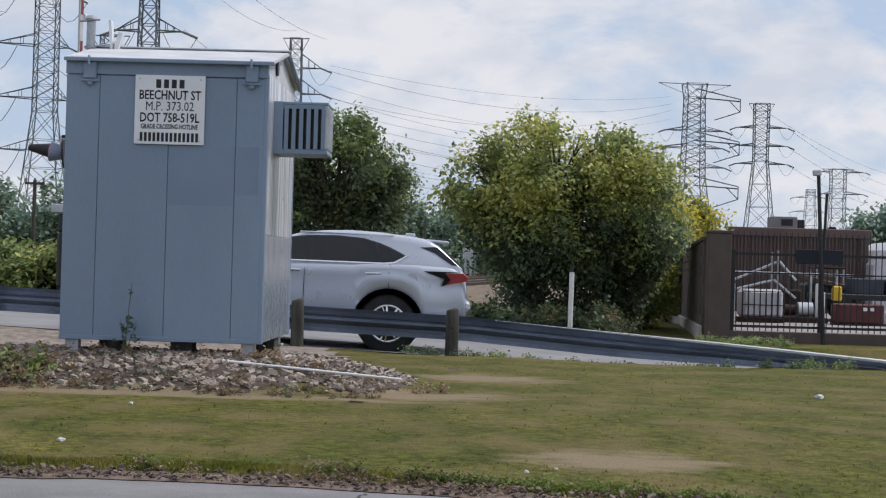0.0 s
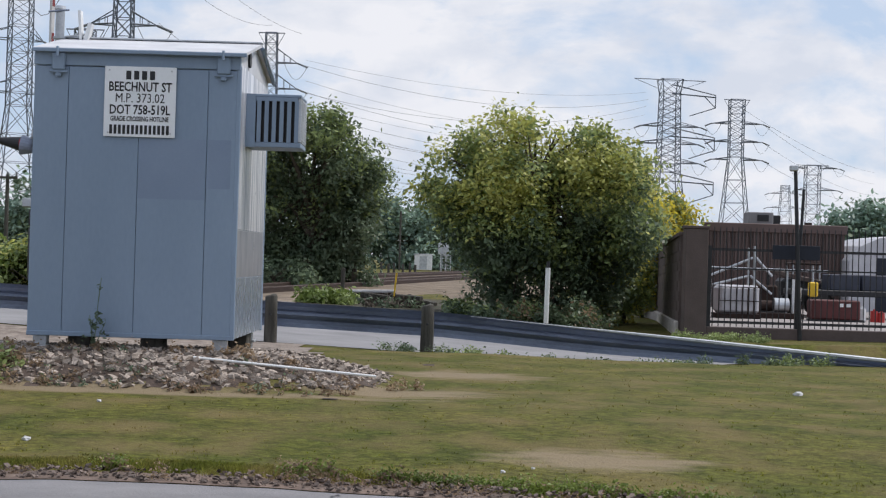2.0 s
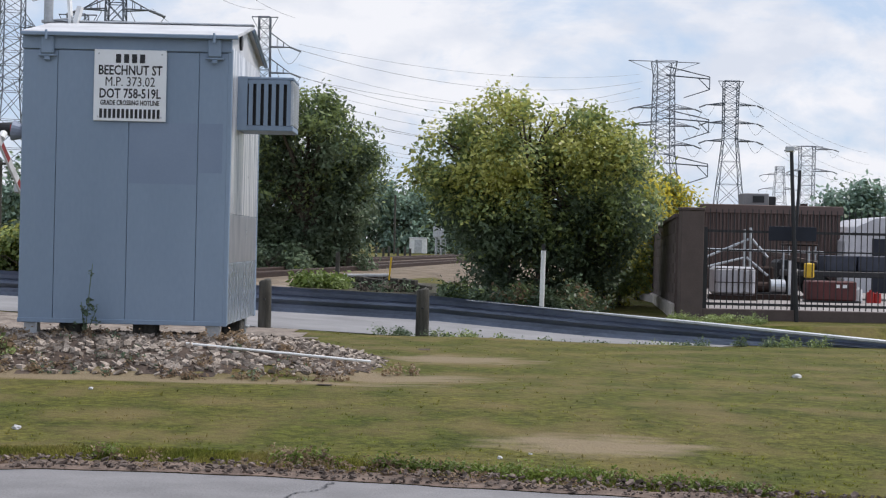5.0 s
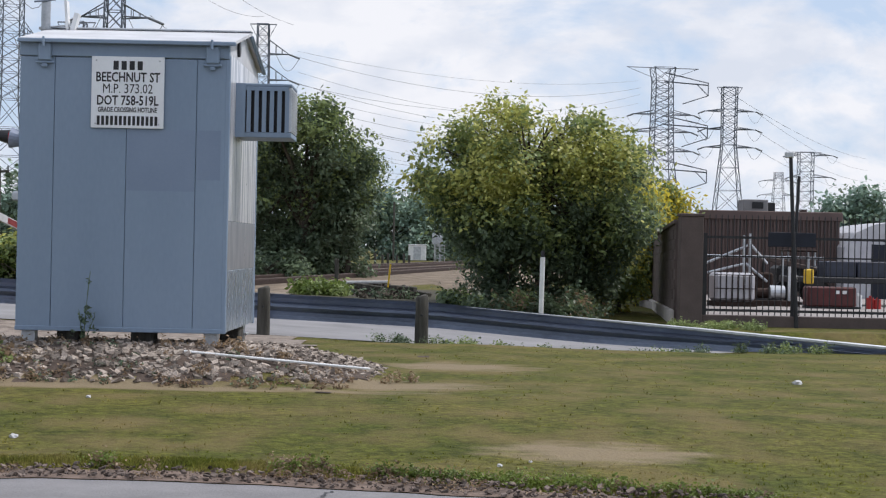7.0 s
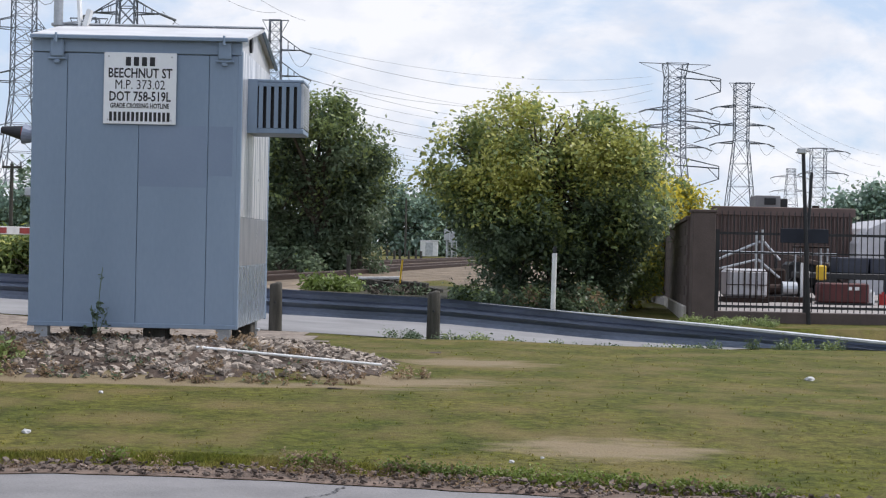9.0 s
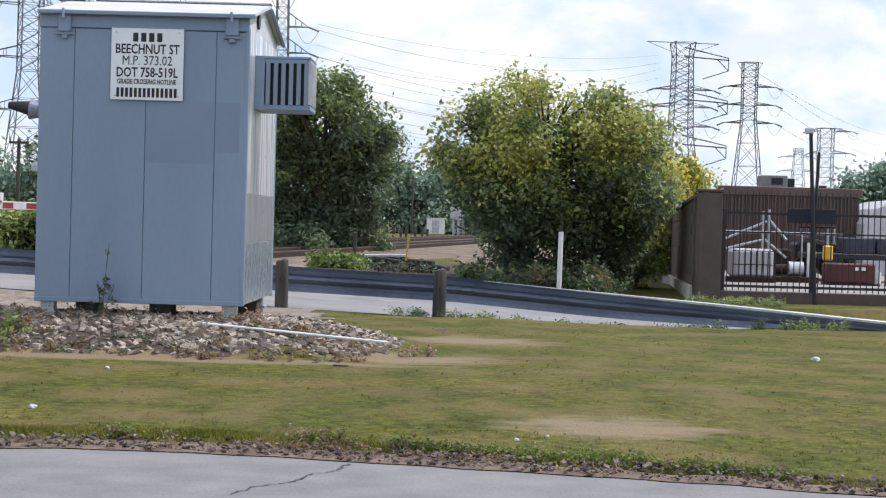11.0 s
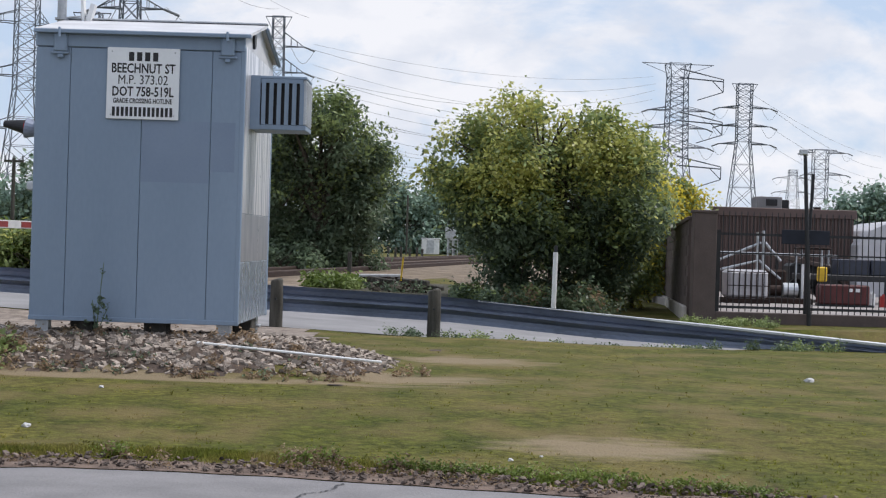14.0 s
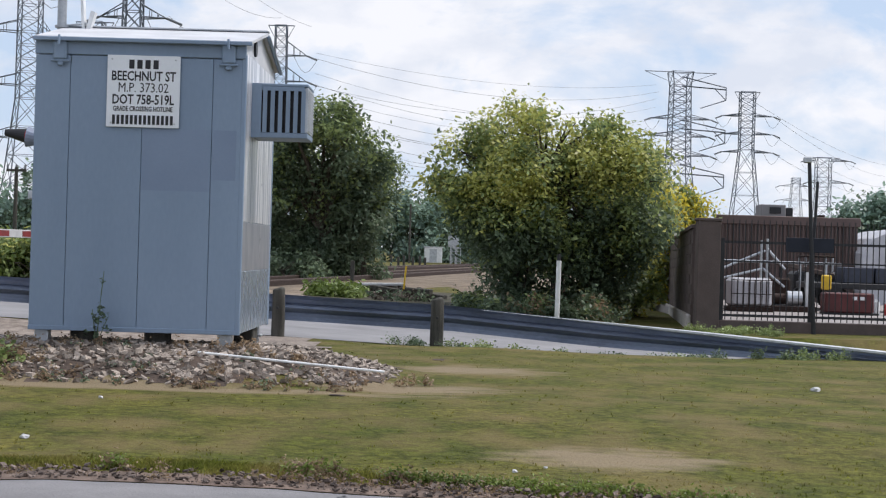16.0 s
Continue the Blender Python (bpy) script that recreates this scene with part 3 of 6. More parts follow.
    # vent stack and antenna on the far end of the roof
    st = part("vent_stack", cyl((-3.645, 15.0, 2.4), (-3.645, 15.0, 3.39), 0.042, 20), M["galv"], t, "galvanised vent pipe with a rain cap", smooth=False)
    part("rain_cap", cyl((-3.645, 15.0, 3.39), (-3.645, 15.0, 3.42), 0.054, 20, 0.046), M["galv"], st)
    part("clamp", cyl((-3.645, 15.0, 3.115), (-3.645, 15.0, 3.135), 0.062, 20), M["galv"], st)
    part("side_rod", cyl((-3.74, 14.95, 3.36), (-3.55, 14.95, 3.38), 0.009, 8), M["rail_beam"], st)
    bm = bmesh.new()
    strut(bm, (-3.60, 15.0, 3.14), (-3.42, 15.0, 3.16), 0.008, 6)
    ant = part("antenna_rod", bm, M["galv"], t)
    part("antenna_plate", boxed(-0.012, 0.012, -0.05, 0.05, 0, 0.29, m=pose(-3.44, 15.0, 3.09, 0, -4, 0)), M["white_paint"], ant)
    part("antenna_plate", boxed(-0.02, 0.02, -0.05, 0.05, 0, 0.18, m=pose(-3.40, 15.0, 3.09, 0, 14, 0)), M["white_paint"], ant)


bungalow()


# ---- guard rail ----
def rail_top(x):
    """Height of the beam's upper edge."""
    z = 0.515 - 0.036 * (x + 0.1) if x < -0.1 else 0.515 - 0.077 * (x + 0.1)
    return z


def guard_rail():
    t = thing("guard_rail", pose(0, 0, 0), "weathered galvanised W-beam guard rail on round timber posts", "guard rail")
    y = 20.98
    prof = [(0.0, 0.0), (0.012, -0.012), (0.05, -0.055), (0.10, -0.075), (0.125, -0.03), (0.16, -0.005), (0.195, -0.03), (0.22, -0.07), (0.265, -0.068), (0.30, -0.058), (0.32, -0.05)]
    xs = list(np.arange(-9.9, 6.61, 0.3))
    cuts = [0, 19, 33, len(xs) - 1]
    for a, b in zip(cuts, cuts[1:]):
        bm = bmesh.new()
        cols = []
        for x in xs[a:b + 1]:
            lay = soft(1.5, 5.0, x)
            cols.append([bm.verts.new((x + (0.02 if x == xs[b] else 0), y - 0.02 * (b == cuts[1]) - dy - lay * dz * 0.2, rail_top(x) - dz * (1 - 0.3 * lay))) for dz, dy in prof])
        for p, q in zip(cols, cols[1:]):
            for i in range(len(prof) - 1):
                bm.faces.new((p[i], q[i], q[i + 1], p[i + 1]))
        r = bmesh.ops.solidify(bm, geom=bm.faces[:], thickness=0.008)
        bmesh.ops.recalc_face_normals(bm, faces=bm.faces[:])
        part("beam", bm, M["rail_beam"], t, smooth=False)
    # brighter rod added for the sky's reflection along the beam's upper edge
    bm = bmesh.new()
    es = list(np.arange(0.3, 6.61, 0.3))
    for a, b in zip(es, es[1:]):
        strut(bm, (a, y - 0.03, rail_top(a) - 0.012), (b, y - 0.03, rail_top(b) - 0.012), 0.003 + 0.024 * soft(0.3, 3.6, a), 6, 0.003 + 0.024 * soft(0.3, 3.6, b))
    part("edge_gleam", bm, M["galv"], t, "bright rod along the beam's upper edge, standing in for sky gleam")
    for k in range(5):
        x = -0.25 - 1.99 * k
        zt, zb = 0.615 + 0.034 * 1.99 * k, road_z(x, 20.8) - 0.3
        bm = bmesh.new()
        segs = 14
        rings = []
        rng = random.Random(k)
        for z, r in ((zb, 0.083), (zt - 0.5, 0.084), (zt - 0.2, 0.081), (zt - 0.03, 0.079), (zt - 0.008, 0.066), (zt, 0.03)):
            rings.append([bm.verts.new((x + (r + rng.uniform(-0.003, 0.003)) * math.cos(6.2832 * i / segs), 20.8 + r * math.sin(6.2832 * i / segs), z + (0.012 * math.cos(6.28 * i / segs) if z > zt - 0.1 else 0))) for i in range(segs)])
        for a, b in zip(rings, rings[1:]):
            for i in range(segs):
                j = (i + 1) % segs
                bm.faces.new((a[i], a[j], b[j], b[i]))
        bm.faces.new(rings[-1])
        post = part("post", bm, M["old_wood"], t, "weathered round timber post", smooth=True)
        part("bolt", cyl((x, 20.68, zt - 0.25), (x, 20.73, zt - 0.25), 0.016, 8), M["black"], post)


guard_rail()


# ---- vegetation ----
def leaf_mesh(name, centres, radii, count, size, mats, seed, parent=None, shell=0.35, weights=None, clump=0.35, lit_top=0.0):
    """Many small pointed leaves, gathered in twigs round the given blobs."""
    rng = np.random.default_rng(seed)
    C, R = np.array(centres, float), np.array(radii, float)
    if R.ndim == 1:
        R = np.stack([R, R, R], 1)
    w = R.prod(1) ** (2 / 3)
    w /= w.sum()
    per = 9
    tw = count // per
    bunch = 14 if tw > 500 else 1
    nb = tw // bunch
    tw = nb * bunch
    k = rng.choice(len(C), nb, p=w)
    d = rng.normal(size=(nb, 3))
    d /= np.linalg.norm(d, axis=1)[:, None]
    rad = 1 - shell * rng.random(nb) ** 1.6
    rad *= 1 + 0.14 * rng.normal(size=nb)
    base = C[k] + d * R[k] * rad[:, None]
    # twigs gather in bunches, flatter than they are wide
    if bunch > 1:
        wide = size * rng.uniform(1.0, 2.2, nb)
        base = np.repeat(base, bunch, 0) + rng.normal(size=(tw, 3)) * np.repeat(wide, bunch)[:, None] * (1.0, 1.0, 0.7)
        d = np.repeat(d, bunch, 0)
    size_t = size * (0.7 + 0.6 * rng.random(tw))
    base, d = np.repeat(base, per, 0), np.repeat(d, per, 0)
    p = base + rng.normal(size=(tw * per, 3)) * clump * np.repeat(size_t, per)[:, None] * 2.6
    # leaves turn their faces outwards and to the sky
    face = rng.normal(size=p.shape) * 0.62 + d * 0.55 + (0, 0, 0.75)
    face /= np.linalg.norm(face, axis=1)[:, None]
    u = np.cross(face, rng.normal(size=p.shape))
    u /= np.linalg.norm(u, axis=1)[:, None]
    v = np.cross(face, u)
    s = (np.repeat(size_t, per) * (0.7 + 0.6 * rng.random(len(p))))[:, None]
    verts = np.empty((len(p), 4, 3))
    verts[:, 0], verts[:, 2] = p - u * s * 0.62, p + u * s * 0.62
    verts[:, 1], verts[:, 3] = p + v * s * 0.34, p - v * s * 0.34
    n = len(p)
    me = bpy.data.meshes.new(name)
    me.vertices.add(4 * n)
    me.vertices.foreach_set("co", verts.reshape(-1))
    me.loops.add(4 * n)
    me.loops.foreach_set("vertex_index", np.arange(4 * n))
    me.polygons.add(n)
    me.polygons.foreach_set("loop_start", np.arange(0, 4 * n, 4))
    me.polygons.foreach_set("loop_total", np.full(n, 4))
    for m in mats:
        me.materials.append(m)
    if len(mats) > 1:
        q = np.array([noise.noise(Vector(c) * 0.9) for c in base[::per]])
        # crown-top sunlight put into colour: paler materials go to the higher leaves
        q = np.repeat(q + 0.3 * rng.normal(size=tw) + lit_top * (base[::per, 2] - base[:, 2].mean()), per)
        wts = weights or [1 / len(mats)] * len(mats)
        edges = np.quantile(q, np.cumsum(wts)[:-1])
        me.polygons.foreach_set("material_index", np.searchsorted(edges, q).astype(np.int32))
    me.update(calc_edges=True)
    me.validate()
    ob = new(name, me)
    if parent:
        ob.parent = parent
    return ob


def trunk_mesh(parent, base, top, r, limbs, seed):
    """A tapered trunk and limbs that end inside the crown."""
    rng = random.Random(seed)
    bm = bmesh.new()
    a, b = Vector(base), Vector(top)
    prev, pr = a, r
    for i in range(1, 5):
        q = a.lerp(b, i / 4) + Vector((rng.uniform(-0.5, 0.5), rng.uniform(-0.5, 0.5), 0)) * r
        nr = r * (1 - 0.17 * i)
        strut(bm, prev, q, pr, 9, nr)
        prev, pr = q, nr
    for e in limbs:
        s = a.lerp(b, rng.uniform(0.35, 0.95))
        mid = s.lerp(Vector(e), 0.5) + Vector((0, 0, 0.2))
        strut(bm, s, mid, r * 0.45, 6, r * 0.28)
        strut(bm, mid, e, r * 0.28, 6, r * 0.08)
    return part("trunk", bm, M["bark"], parent)


def tree(name, base, blobs, count, size, mats, label, seed, weights=None, r=0.12, group="", shell=0.5, cat="tree", lit_top=0.0, clump=0.45, overhang=0.0):
    t = thing(name, pose(*base), label, cat, group)
    high = max(b[2] for b in blobs)
    cs = [(b[0], b[1] - overhang * (2 * b[2] / high - 1), b[2]) for b in blobs]
    rs = [(b[3], b[3] * 0.9, b[4] if len(b) > 4 else b[3]) for b in blobs]
    top = max(blobs, key=lambda b: b[2])
    trunk_mesh(t, (0, 0, -0.4), (top[0] * 0.6, top[1], top[2] * 0.75), r, [(c[0] * 0.92, c[1] * 0.92, c[2]) for c in cs], seed)
    leaf_mesh("crown", cs, rs, count, size, mats, seed, t, shell=shell, weights=weights, lit_top=lit_top, clump=clump)
    return t


def blobs_in(seed, n, x0, x1, z0, z1, r0, r1, depth=1.2, top=None):
    """Irregular blobs that fill an outline; top(x) bounds their height."""
    rng = random.Random(seed)
    out = []
    while len(out) < n:
        x, z = rng.uniform(x0, x1), rng.uniform(z0, z1)
        r = rng.uniform(r0, r1)
        lim = top(x) if top else z1
        if z + r * 0.9 > lim:
            continue
        out.append((x, rng.uniform(-depth, depth), z, r))
    return out


def big_top(x):
    """Outline of the large shrubby tree's crown."""
    return float(np.interp(x, (-3.1, -2.9, -2.4, -1.6, -0.8, 0.5, 1.4, 2.2, 2.6), (2.1, 3.1, 3.95, 4.42, 4.55, 4.28, 3.9, 3.3, 2.1)))


def big_crown():
    inner = [b for b in blobs_in(3, 120, -3.0, 2.4, 0.15, 4.5, 0.26, 0.66, 1.4, big_top) if b[0] - b[3] > -2.72 + 0.42 * max(0, 2.6 - b[2]) and b[0] + b[3] < 2.45 - 0.27 * max(0, 3.0 - b[2])]
    rng = random.Random(6)
    rim = [(x, rng.uniform(-0.6, 0.6), big_top(x) - rng.uniform(0.0, 0.5), rng.uniform(0.08, 0.26)) for x in np.arange(-2.75, 2.3, 0.17)]
    side = [(-2.65, 0, 3.0, 0.25), (-2.8, 0.1, 2.9, 0.14), (-2.55, 0, 3.5, 0.25), (-2.5, 0.2, 2.65, 0.25), (-2.3, -0.2, 2.25, 0.3), (-2.1, 0.1, 1.85, 0.28), (2.2, 0.3, 2.6, 0.3)]
    return inner + rim + side


# green and yellowing leaves; dark low, lime high stands in for crown shading
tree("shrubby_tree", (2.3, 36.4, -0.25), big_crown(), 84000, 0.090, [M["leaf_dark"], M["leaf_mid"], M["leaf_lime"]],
     "dense broad shrubby tree with green and yellowing leaves, coloured paler high up as sunlit", 11, [0.38, 0.38, 0.24], 0.14, shell=0.5, lit_top=0.40, clump=0.55, overhang=0.8)
tree("shrubby_tree", (4.12, 38.6, -0.2),
     blobs_in(5, 20, -0.55, 0.2, 0.2, 3.3, 0.25, 0.42, 0.6), 16000, 0.085, [M["leaf_mid"], M["leaf_lime"], M["leaf_yellow"]], "slender shrubby tree with yellow-green leaves", 12, [0.32, 0.40, 0.28], 0.08)
tree("yellow_shrub", (5.03, 43.0, -0.1),
     [(0.1, 0, 2.75, 0.42), (-0.25, 0.1, 2.3, 0.4), (0.2, 0, 1.9, 0.42), (-0.3, -0.1, 1.5, 0.4), (0.15, 0, 1.1, 0.36), (-0.1, 0, 0.6, 0.34), (0.25, 0.2, 0.5, 0.3), (-0.35, 0, 0.9, 0.3)],
     9000, 0.10, [M["leaf_mid"], M["leaf_lime"], M["leaf_yellow"]], "tall shrub with bright yellow autumn leaves by the wall", 13, [0.25, 0.35, 0.4], 0.05, cat="shrub")
tree("yellow_shrub", (6.75, 49.5, 0.0),
     [(-0.3, 0, 2.75, 0.5), (-0.75, 0.1, 2.55, 0.42), (0.1, 0, 2.6, 0.36), (-0.4, -0.1, 2.2, 0.42), (-0.2, 0, 3.1, 0.3)],
     7000, 0.11, [M["leaf_mid"], M["leaf_yellow"]], "yellow-leaved shrub rising behind the wall", 18, [0.3, 0.7], 0.05, cat="shrub")

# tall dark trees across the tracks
# leaf colours pale upwards here too, painting light on the tops
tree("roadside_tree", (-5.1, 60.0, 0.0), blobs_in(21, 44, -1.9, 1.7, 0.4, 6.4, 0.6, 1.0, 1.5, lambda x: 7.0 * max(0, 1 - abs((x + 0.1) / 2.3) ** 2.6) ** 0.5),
     44000, 0.135, [M["leaf_dark"], M["leaf_mid"]], "tall dark green tree beside the railway", 14, [0.86, 0.14], 0.2, "trees along the railway", lit_top=0.35, overhang=1.5)
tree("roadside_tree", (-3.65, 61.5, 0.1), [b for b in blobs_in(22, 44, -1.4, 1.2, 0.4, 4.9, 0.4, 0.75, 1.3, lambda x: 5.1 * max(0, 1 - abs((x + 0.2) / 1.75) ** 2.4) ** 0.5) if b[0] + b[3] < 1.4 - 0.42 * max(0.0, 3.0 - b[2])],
     34000, 0.125, [M["leaf_dark"], M["leaf_mid"]], "dark green rounded tree beside the railway", 15, [0.82, 0.18], 0.18, "trees along the railway", lit_top=0.3, overhang=1.5)
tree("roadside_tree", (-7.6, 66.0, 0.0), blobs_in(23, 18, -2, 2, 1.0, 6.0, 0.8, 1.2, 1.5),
     20000, 0.17, [M["leaf_dark"], M["leaf_mid"]], "dark green tree beside the railway", 16, [0.7, 0.3], 0.2, "trees along the railway", lit_top=0.3, overhang=1.5)
tree("roadside_shrub", (-5.75, 56.5, 0.1), blobs_in(24, 8, -0.9, 0.9, 0.1, 0.8, 0.25, 0.4, 0.5), 2600, 0.12, [M["leaf_dark"], M["leaf_mid"]], "low green shrub beside the railway", 17, [0.97, 0.03], 0.05, cat="shrub")
# distance: aerial haze is put into the pale bluish leaf colour
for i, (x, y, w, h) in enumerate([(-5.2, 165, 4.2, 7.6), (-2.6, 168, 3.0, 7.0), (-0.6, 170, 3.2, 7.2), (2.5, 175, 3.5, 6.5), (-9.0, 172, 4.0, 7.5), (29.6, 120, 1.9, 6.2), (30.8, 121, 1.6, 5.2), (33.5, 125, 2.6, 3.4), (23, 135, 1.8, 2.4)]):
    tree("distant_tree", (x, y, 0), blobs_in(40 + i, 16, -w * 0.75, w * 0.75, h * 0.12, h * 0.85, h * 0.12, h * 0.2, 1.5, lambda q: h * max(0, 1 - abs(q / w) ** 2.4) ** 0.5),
         9000, 0.032 * h + 0.14, [M["leaf_hazed"], M["leaf_dark"]], "green tree in the distance, its leaves coloured pale for haze", 50 + i, [0.8, 0.2], 0.25, "distant trees")
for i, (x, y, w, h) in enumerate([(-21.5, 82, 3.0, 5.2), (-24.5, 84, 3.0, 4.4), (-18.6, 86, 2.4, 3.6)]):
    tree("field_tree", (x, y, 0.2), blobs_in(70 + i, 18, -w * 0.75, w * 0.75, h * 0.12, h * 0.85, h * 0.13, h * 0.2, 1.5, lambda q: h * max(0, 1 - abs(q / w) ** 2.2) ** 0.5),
         7000, 0.26, [M["leaf_dark"], M["leaf_hazed"]], "dark green tree behind the crossing", 80 + i, [0.5, 0.5], 0.2, "trees behind the crossing")
for i, (x, y) in enumerate([(-9.6, 34.0), (-8.6, 33.2), (-10.6, 35.2), (-7.9, 34.5)]):
    tree("weedy_shrub", (x, y, 0.3), blobs_in(90 + i, 9, -0.7, 0.7, 0.1, 1.1, 0.22, 0.38, 0.4), 4200, 0.10, [M["leaf_mid"], M["leaf_grass"], M["leaf_lime"]],
         "yellow-green weedy shrub beyond the road", 95 + i, [0.4, 0.4, 0.2], 0.04, "weedy shrubs", cat="shrub")


def weeds(name, pts, h, seed, mats, label, blades=16, lsize=0.06):
    """Stalks with leaves, joined, of one patch of weeds."""
    rng = np.random.default_rng(seed)
    cs, rs = [], []
    for x, y in pts:
        hh = h * rng.uniform(0.5, 1.15)
        cs.append((x, y, ground_z(x, y) + hh * 0.45))
        rs.append((h * 0.35, h * 0.3, hh * 0.55))
    ob = leaf_mesh(name, cs, rs, blades * len(pts), lsize, mats, seed, shell=0.9)
    return tagged(ob, label, "weeds", kind="stuff")


rw = random.Random(31)
weeds("undergrowth", [(rw.uniform(0.9, 3.75) * rw.uniform(0.72, 1.0), rw.uniform(33.8, 35.3)) for _ in range(95)], 0.4, 5, [M["leaf_dark"], M["leaf_dark"], M["leaf_dark"], M["dry_weed"], M["leaf_mid"]], "tangled dark weeds under the shrubby tree", 60, 0.085)
weeds("verge_weeds", [(rw.uniform(-0.9, 4.9), rw.uniform(20.3, 20.75)) for _ in range(520)], 0.075, 6, [M["leaf_dark"], M["leaf_dark"], M["leaf_mid"]], "low leafy weeds along the foot of the guard rail", 18, 0.026)
weeds("bank_grass", [(rw.uniform(-3.5, -2.3), rw.uniform(38.5, 41.0)) for _ in range(90)], 0.26, 7, [M["leaf_mid"], M["leaf_grass"], M["leaf_grass"]], "bright green grass on the railway bank", 50, 0.10)
weeds("bank_weeds", [(rw.uniform(0.0, 0.7), rw.uniform(35, 37)) for _ in range(40)], 0.32, 17, [M["leaf_dark"], M["leaf_mid"]], "dark weeds below the railway bank", 50, 0.09)
weeds("ditch_weeds", [(rw.uniform(-2.0, -0.7), rw.uniform(37.5, 39.5)) for _ in range(26)], 0.14, 27, [M["bark"], M["leaf_dark"]], "dark weeds in the ditch before the tracks", 40, 0.08)
weeds("far_verge", [(rw.uniform(4.3, 6.2), rw.uniform(30.2, 31.7)) for _ in range(160)], 0.09, 8, [M["leaf_mid"], M["leaf_mid"]], "long grass along the foot of the wall", 40, 0.03)


# ---- power-line towers ----
def lattice(bm, levels, r, leg_r, skip_x=False):
    """Four legs and crossed braces between the square levels (z, half width, centre x)."""
    for (z0, h0), (z1, h1) in zip(levels, levels[1:]):
        c0 = [Vector((sx * h0, sy * h0, z0)) for sx, sy in ((-1, -1), (1, -1), (1, 1), (-1, 1))]
        c1 = [Vector((sx * h1, sy * h1, z1)) for sx, sy in ((-1, -1), (1, -1), (1, 1), (-1, 1))]
        for i in range(4):
            j = (i + 1) % 4
            strut(bm, c0[i], c1[i], leg_r, 4)
            strut(bm, c0[i], c1[j], r, 3)
            strut(bm, c0[j], c1[i], r, 3)
            strut(bm, c1[i], c1[j], r, 3)


def subdivide(levels, n):
    out = [levels[0]]
    for (z0, h0), (z1, h1), k in zip(levels, levels[1:], n):
        out += [(z0 + (z1 - z0) * i / k, h0 + (h1 - h0) * i / k) for i in range(1, k + 1)]
    return out


def tower(loc, yaw, levels, n, arms, label, r=0.09, leg=0.16, top_bar=0.0, name="transmission_tower"):
    """arms: (height, reach to -x, reach to +x, rise, kind)."""
    t = thing(name, pose(*loc, 0, 0, yaw), label, "power tower", "power-line towers")
    bm = bmesh.new()
    lattice(bm, subdivide(levels, n), r, leg)
    part("lattice_mast", bm, M["tower_steel"], t)

    def half(z):
        for (z0, h0), (z1, h1) in zip(levels, levels[1:]):
            if z0 <= z <= z1:
                return h0 + (h1 - h0) * (z - z0) / (z1 - z0)
        return levels[-1][1]
    for z, left, right, rise in arms:
        for sgn, reach in ((-1, left), (1, right)):
            if not reach:
                continue
            bm = bmesh.new()
            h = half(z)
            tip = Vector((sgn * (h + reach), 0, z))
            for sy in (-h, h):
                strut(bm, (sgn * h, sy, z), tip, r * 1.3, 4)
                strut(bm, (sgn * h, sy, z + rise), tip, r * 1.1, 4)
                for k in (0.35, 0.65):
                    strut(bm, Vector((sgn * h, sy, z)).lerp(tip, k), Vector((sgn * h, sy, z + rise)).lerp(tip, k), r * 0.8, 3)
            arm = part("cross_arm", bm, M["tower_steel"], t)
            part("insulator", cyl(tip, tip + Vector((sgn * 1.9, 0, -0.75)), r * 2.3, 6), M["wire"], arm)
            bm = bmesh.new()
            pts = [tip + Vector((sgn * 1.8 * (1 - u), 0, -0.7 * (1 - u) - 2.6 * math.sin(math.pi * u) - 0.1)) - Vector((sgn * 2.4 * u, 0, 0)) for u in np.linspace(0, 1, 7)]
            for a, b in zip(pts, pts[1:]):
                strut(bm, a, b, 0.05, 3)
            part("jumper_wire", bm, M["wire"], arm)
    if top_bar:
        bm = bmesh.new()
        z, h = levels[-1]
        strut(bm, (-top_bar, 0, z), (top_bar, 0, z), r * 1.4, 4)
        for s in (-1, 1):
            strut(bm, (s * top_bar, 0, z), (s * h, 0, z - 2.6), r, 3)
        part("top_bar", bm, M["tower_steel"], t)
    return t


STEEL = "grey galvanised lattice transmission tower carrying power lines"
T_SMALL = [(0, 4.7), (30.5, 1.8), (45.8, 1.9)]
tower((75.4, 440, 0), 0, T_SMALL, (5, 8), [(39.4, 4.6, 5.2, 0.6), (34.6, 4.6, 5.2, 0.6), (29.8, 4.6, 5.2, 0.6)], STEEL, 0.08, 0.14, 3.4)
t1 = tower((57.5, 440, 0), 8, [(0, 5.6), (26, 2.7), (47.0, 2.3), (50.6, 2.8)], (5, 10, 1), [(38.2, 5.2, 6.2, 1.0), (33.6, 7.0, 5.6, 1.0), (28.5, 5, 6.0, 1.0)], STEEL, 0.085, 0.16, 9.8)


def outrigger(parent, z, x0, x1, drop):
    bm = bmesh.new()
    strut(bm, (x0, 0, z), (x1, 0, z - 0.6), 0.17, 4)
    strut(bm, (x0, 0, z + 2.4), (x1, 0, z), 0.17, 4)
    strut(bm, (x1, 0, z), (x1, 0, z - drop), 0.14, 4)
    strut(bm, (x1 - 3.2, 0, z - 0.4), (x1, 0, z - drop), 0.12, 4)
    strut(bm, (x1, 0, z - drop), (x1 - 7.0, 0, z - drop - 2.4), 0.13, 4)
    part("outrigger", bm, M["tower_steel"], parent)


for z in (47.0, 35.6, 23.7):
    outrigger(t1, z, 0.5, 12.6, 3.4)
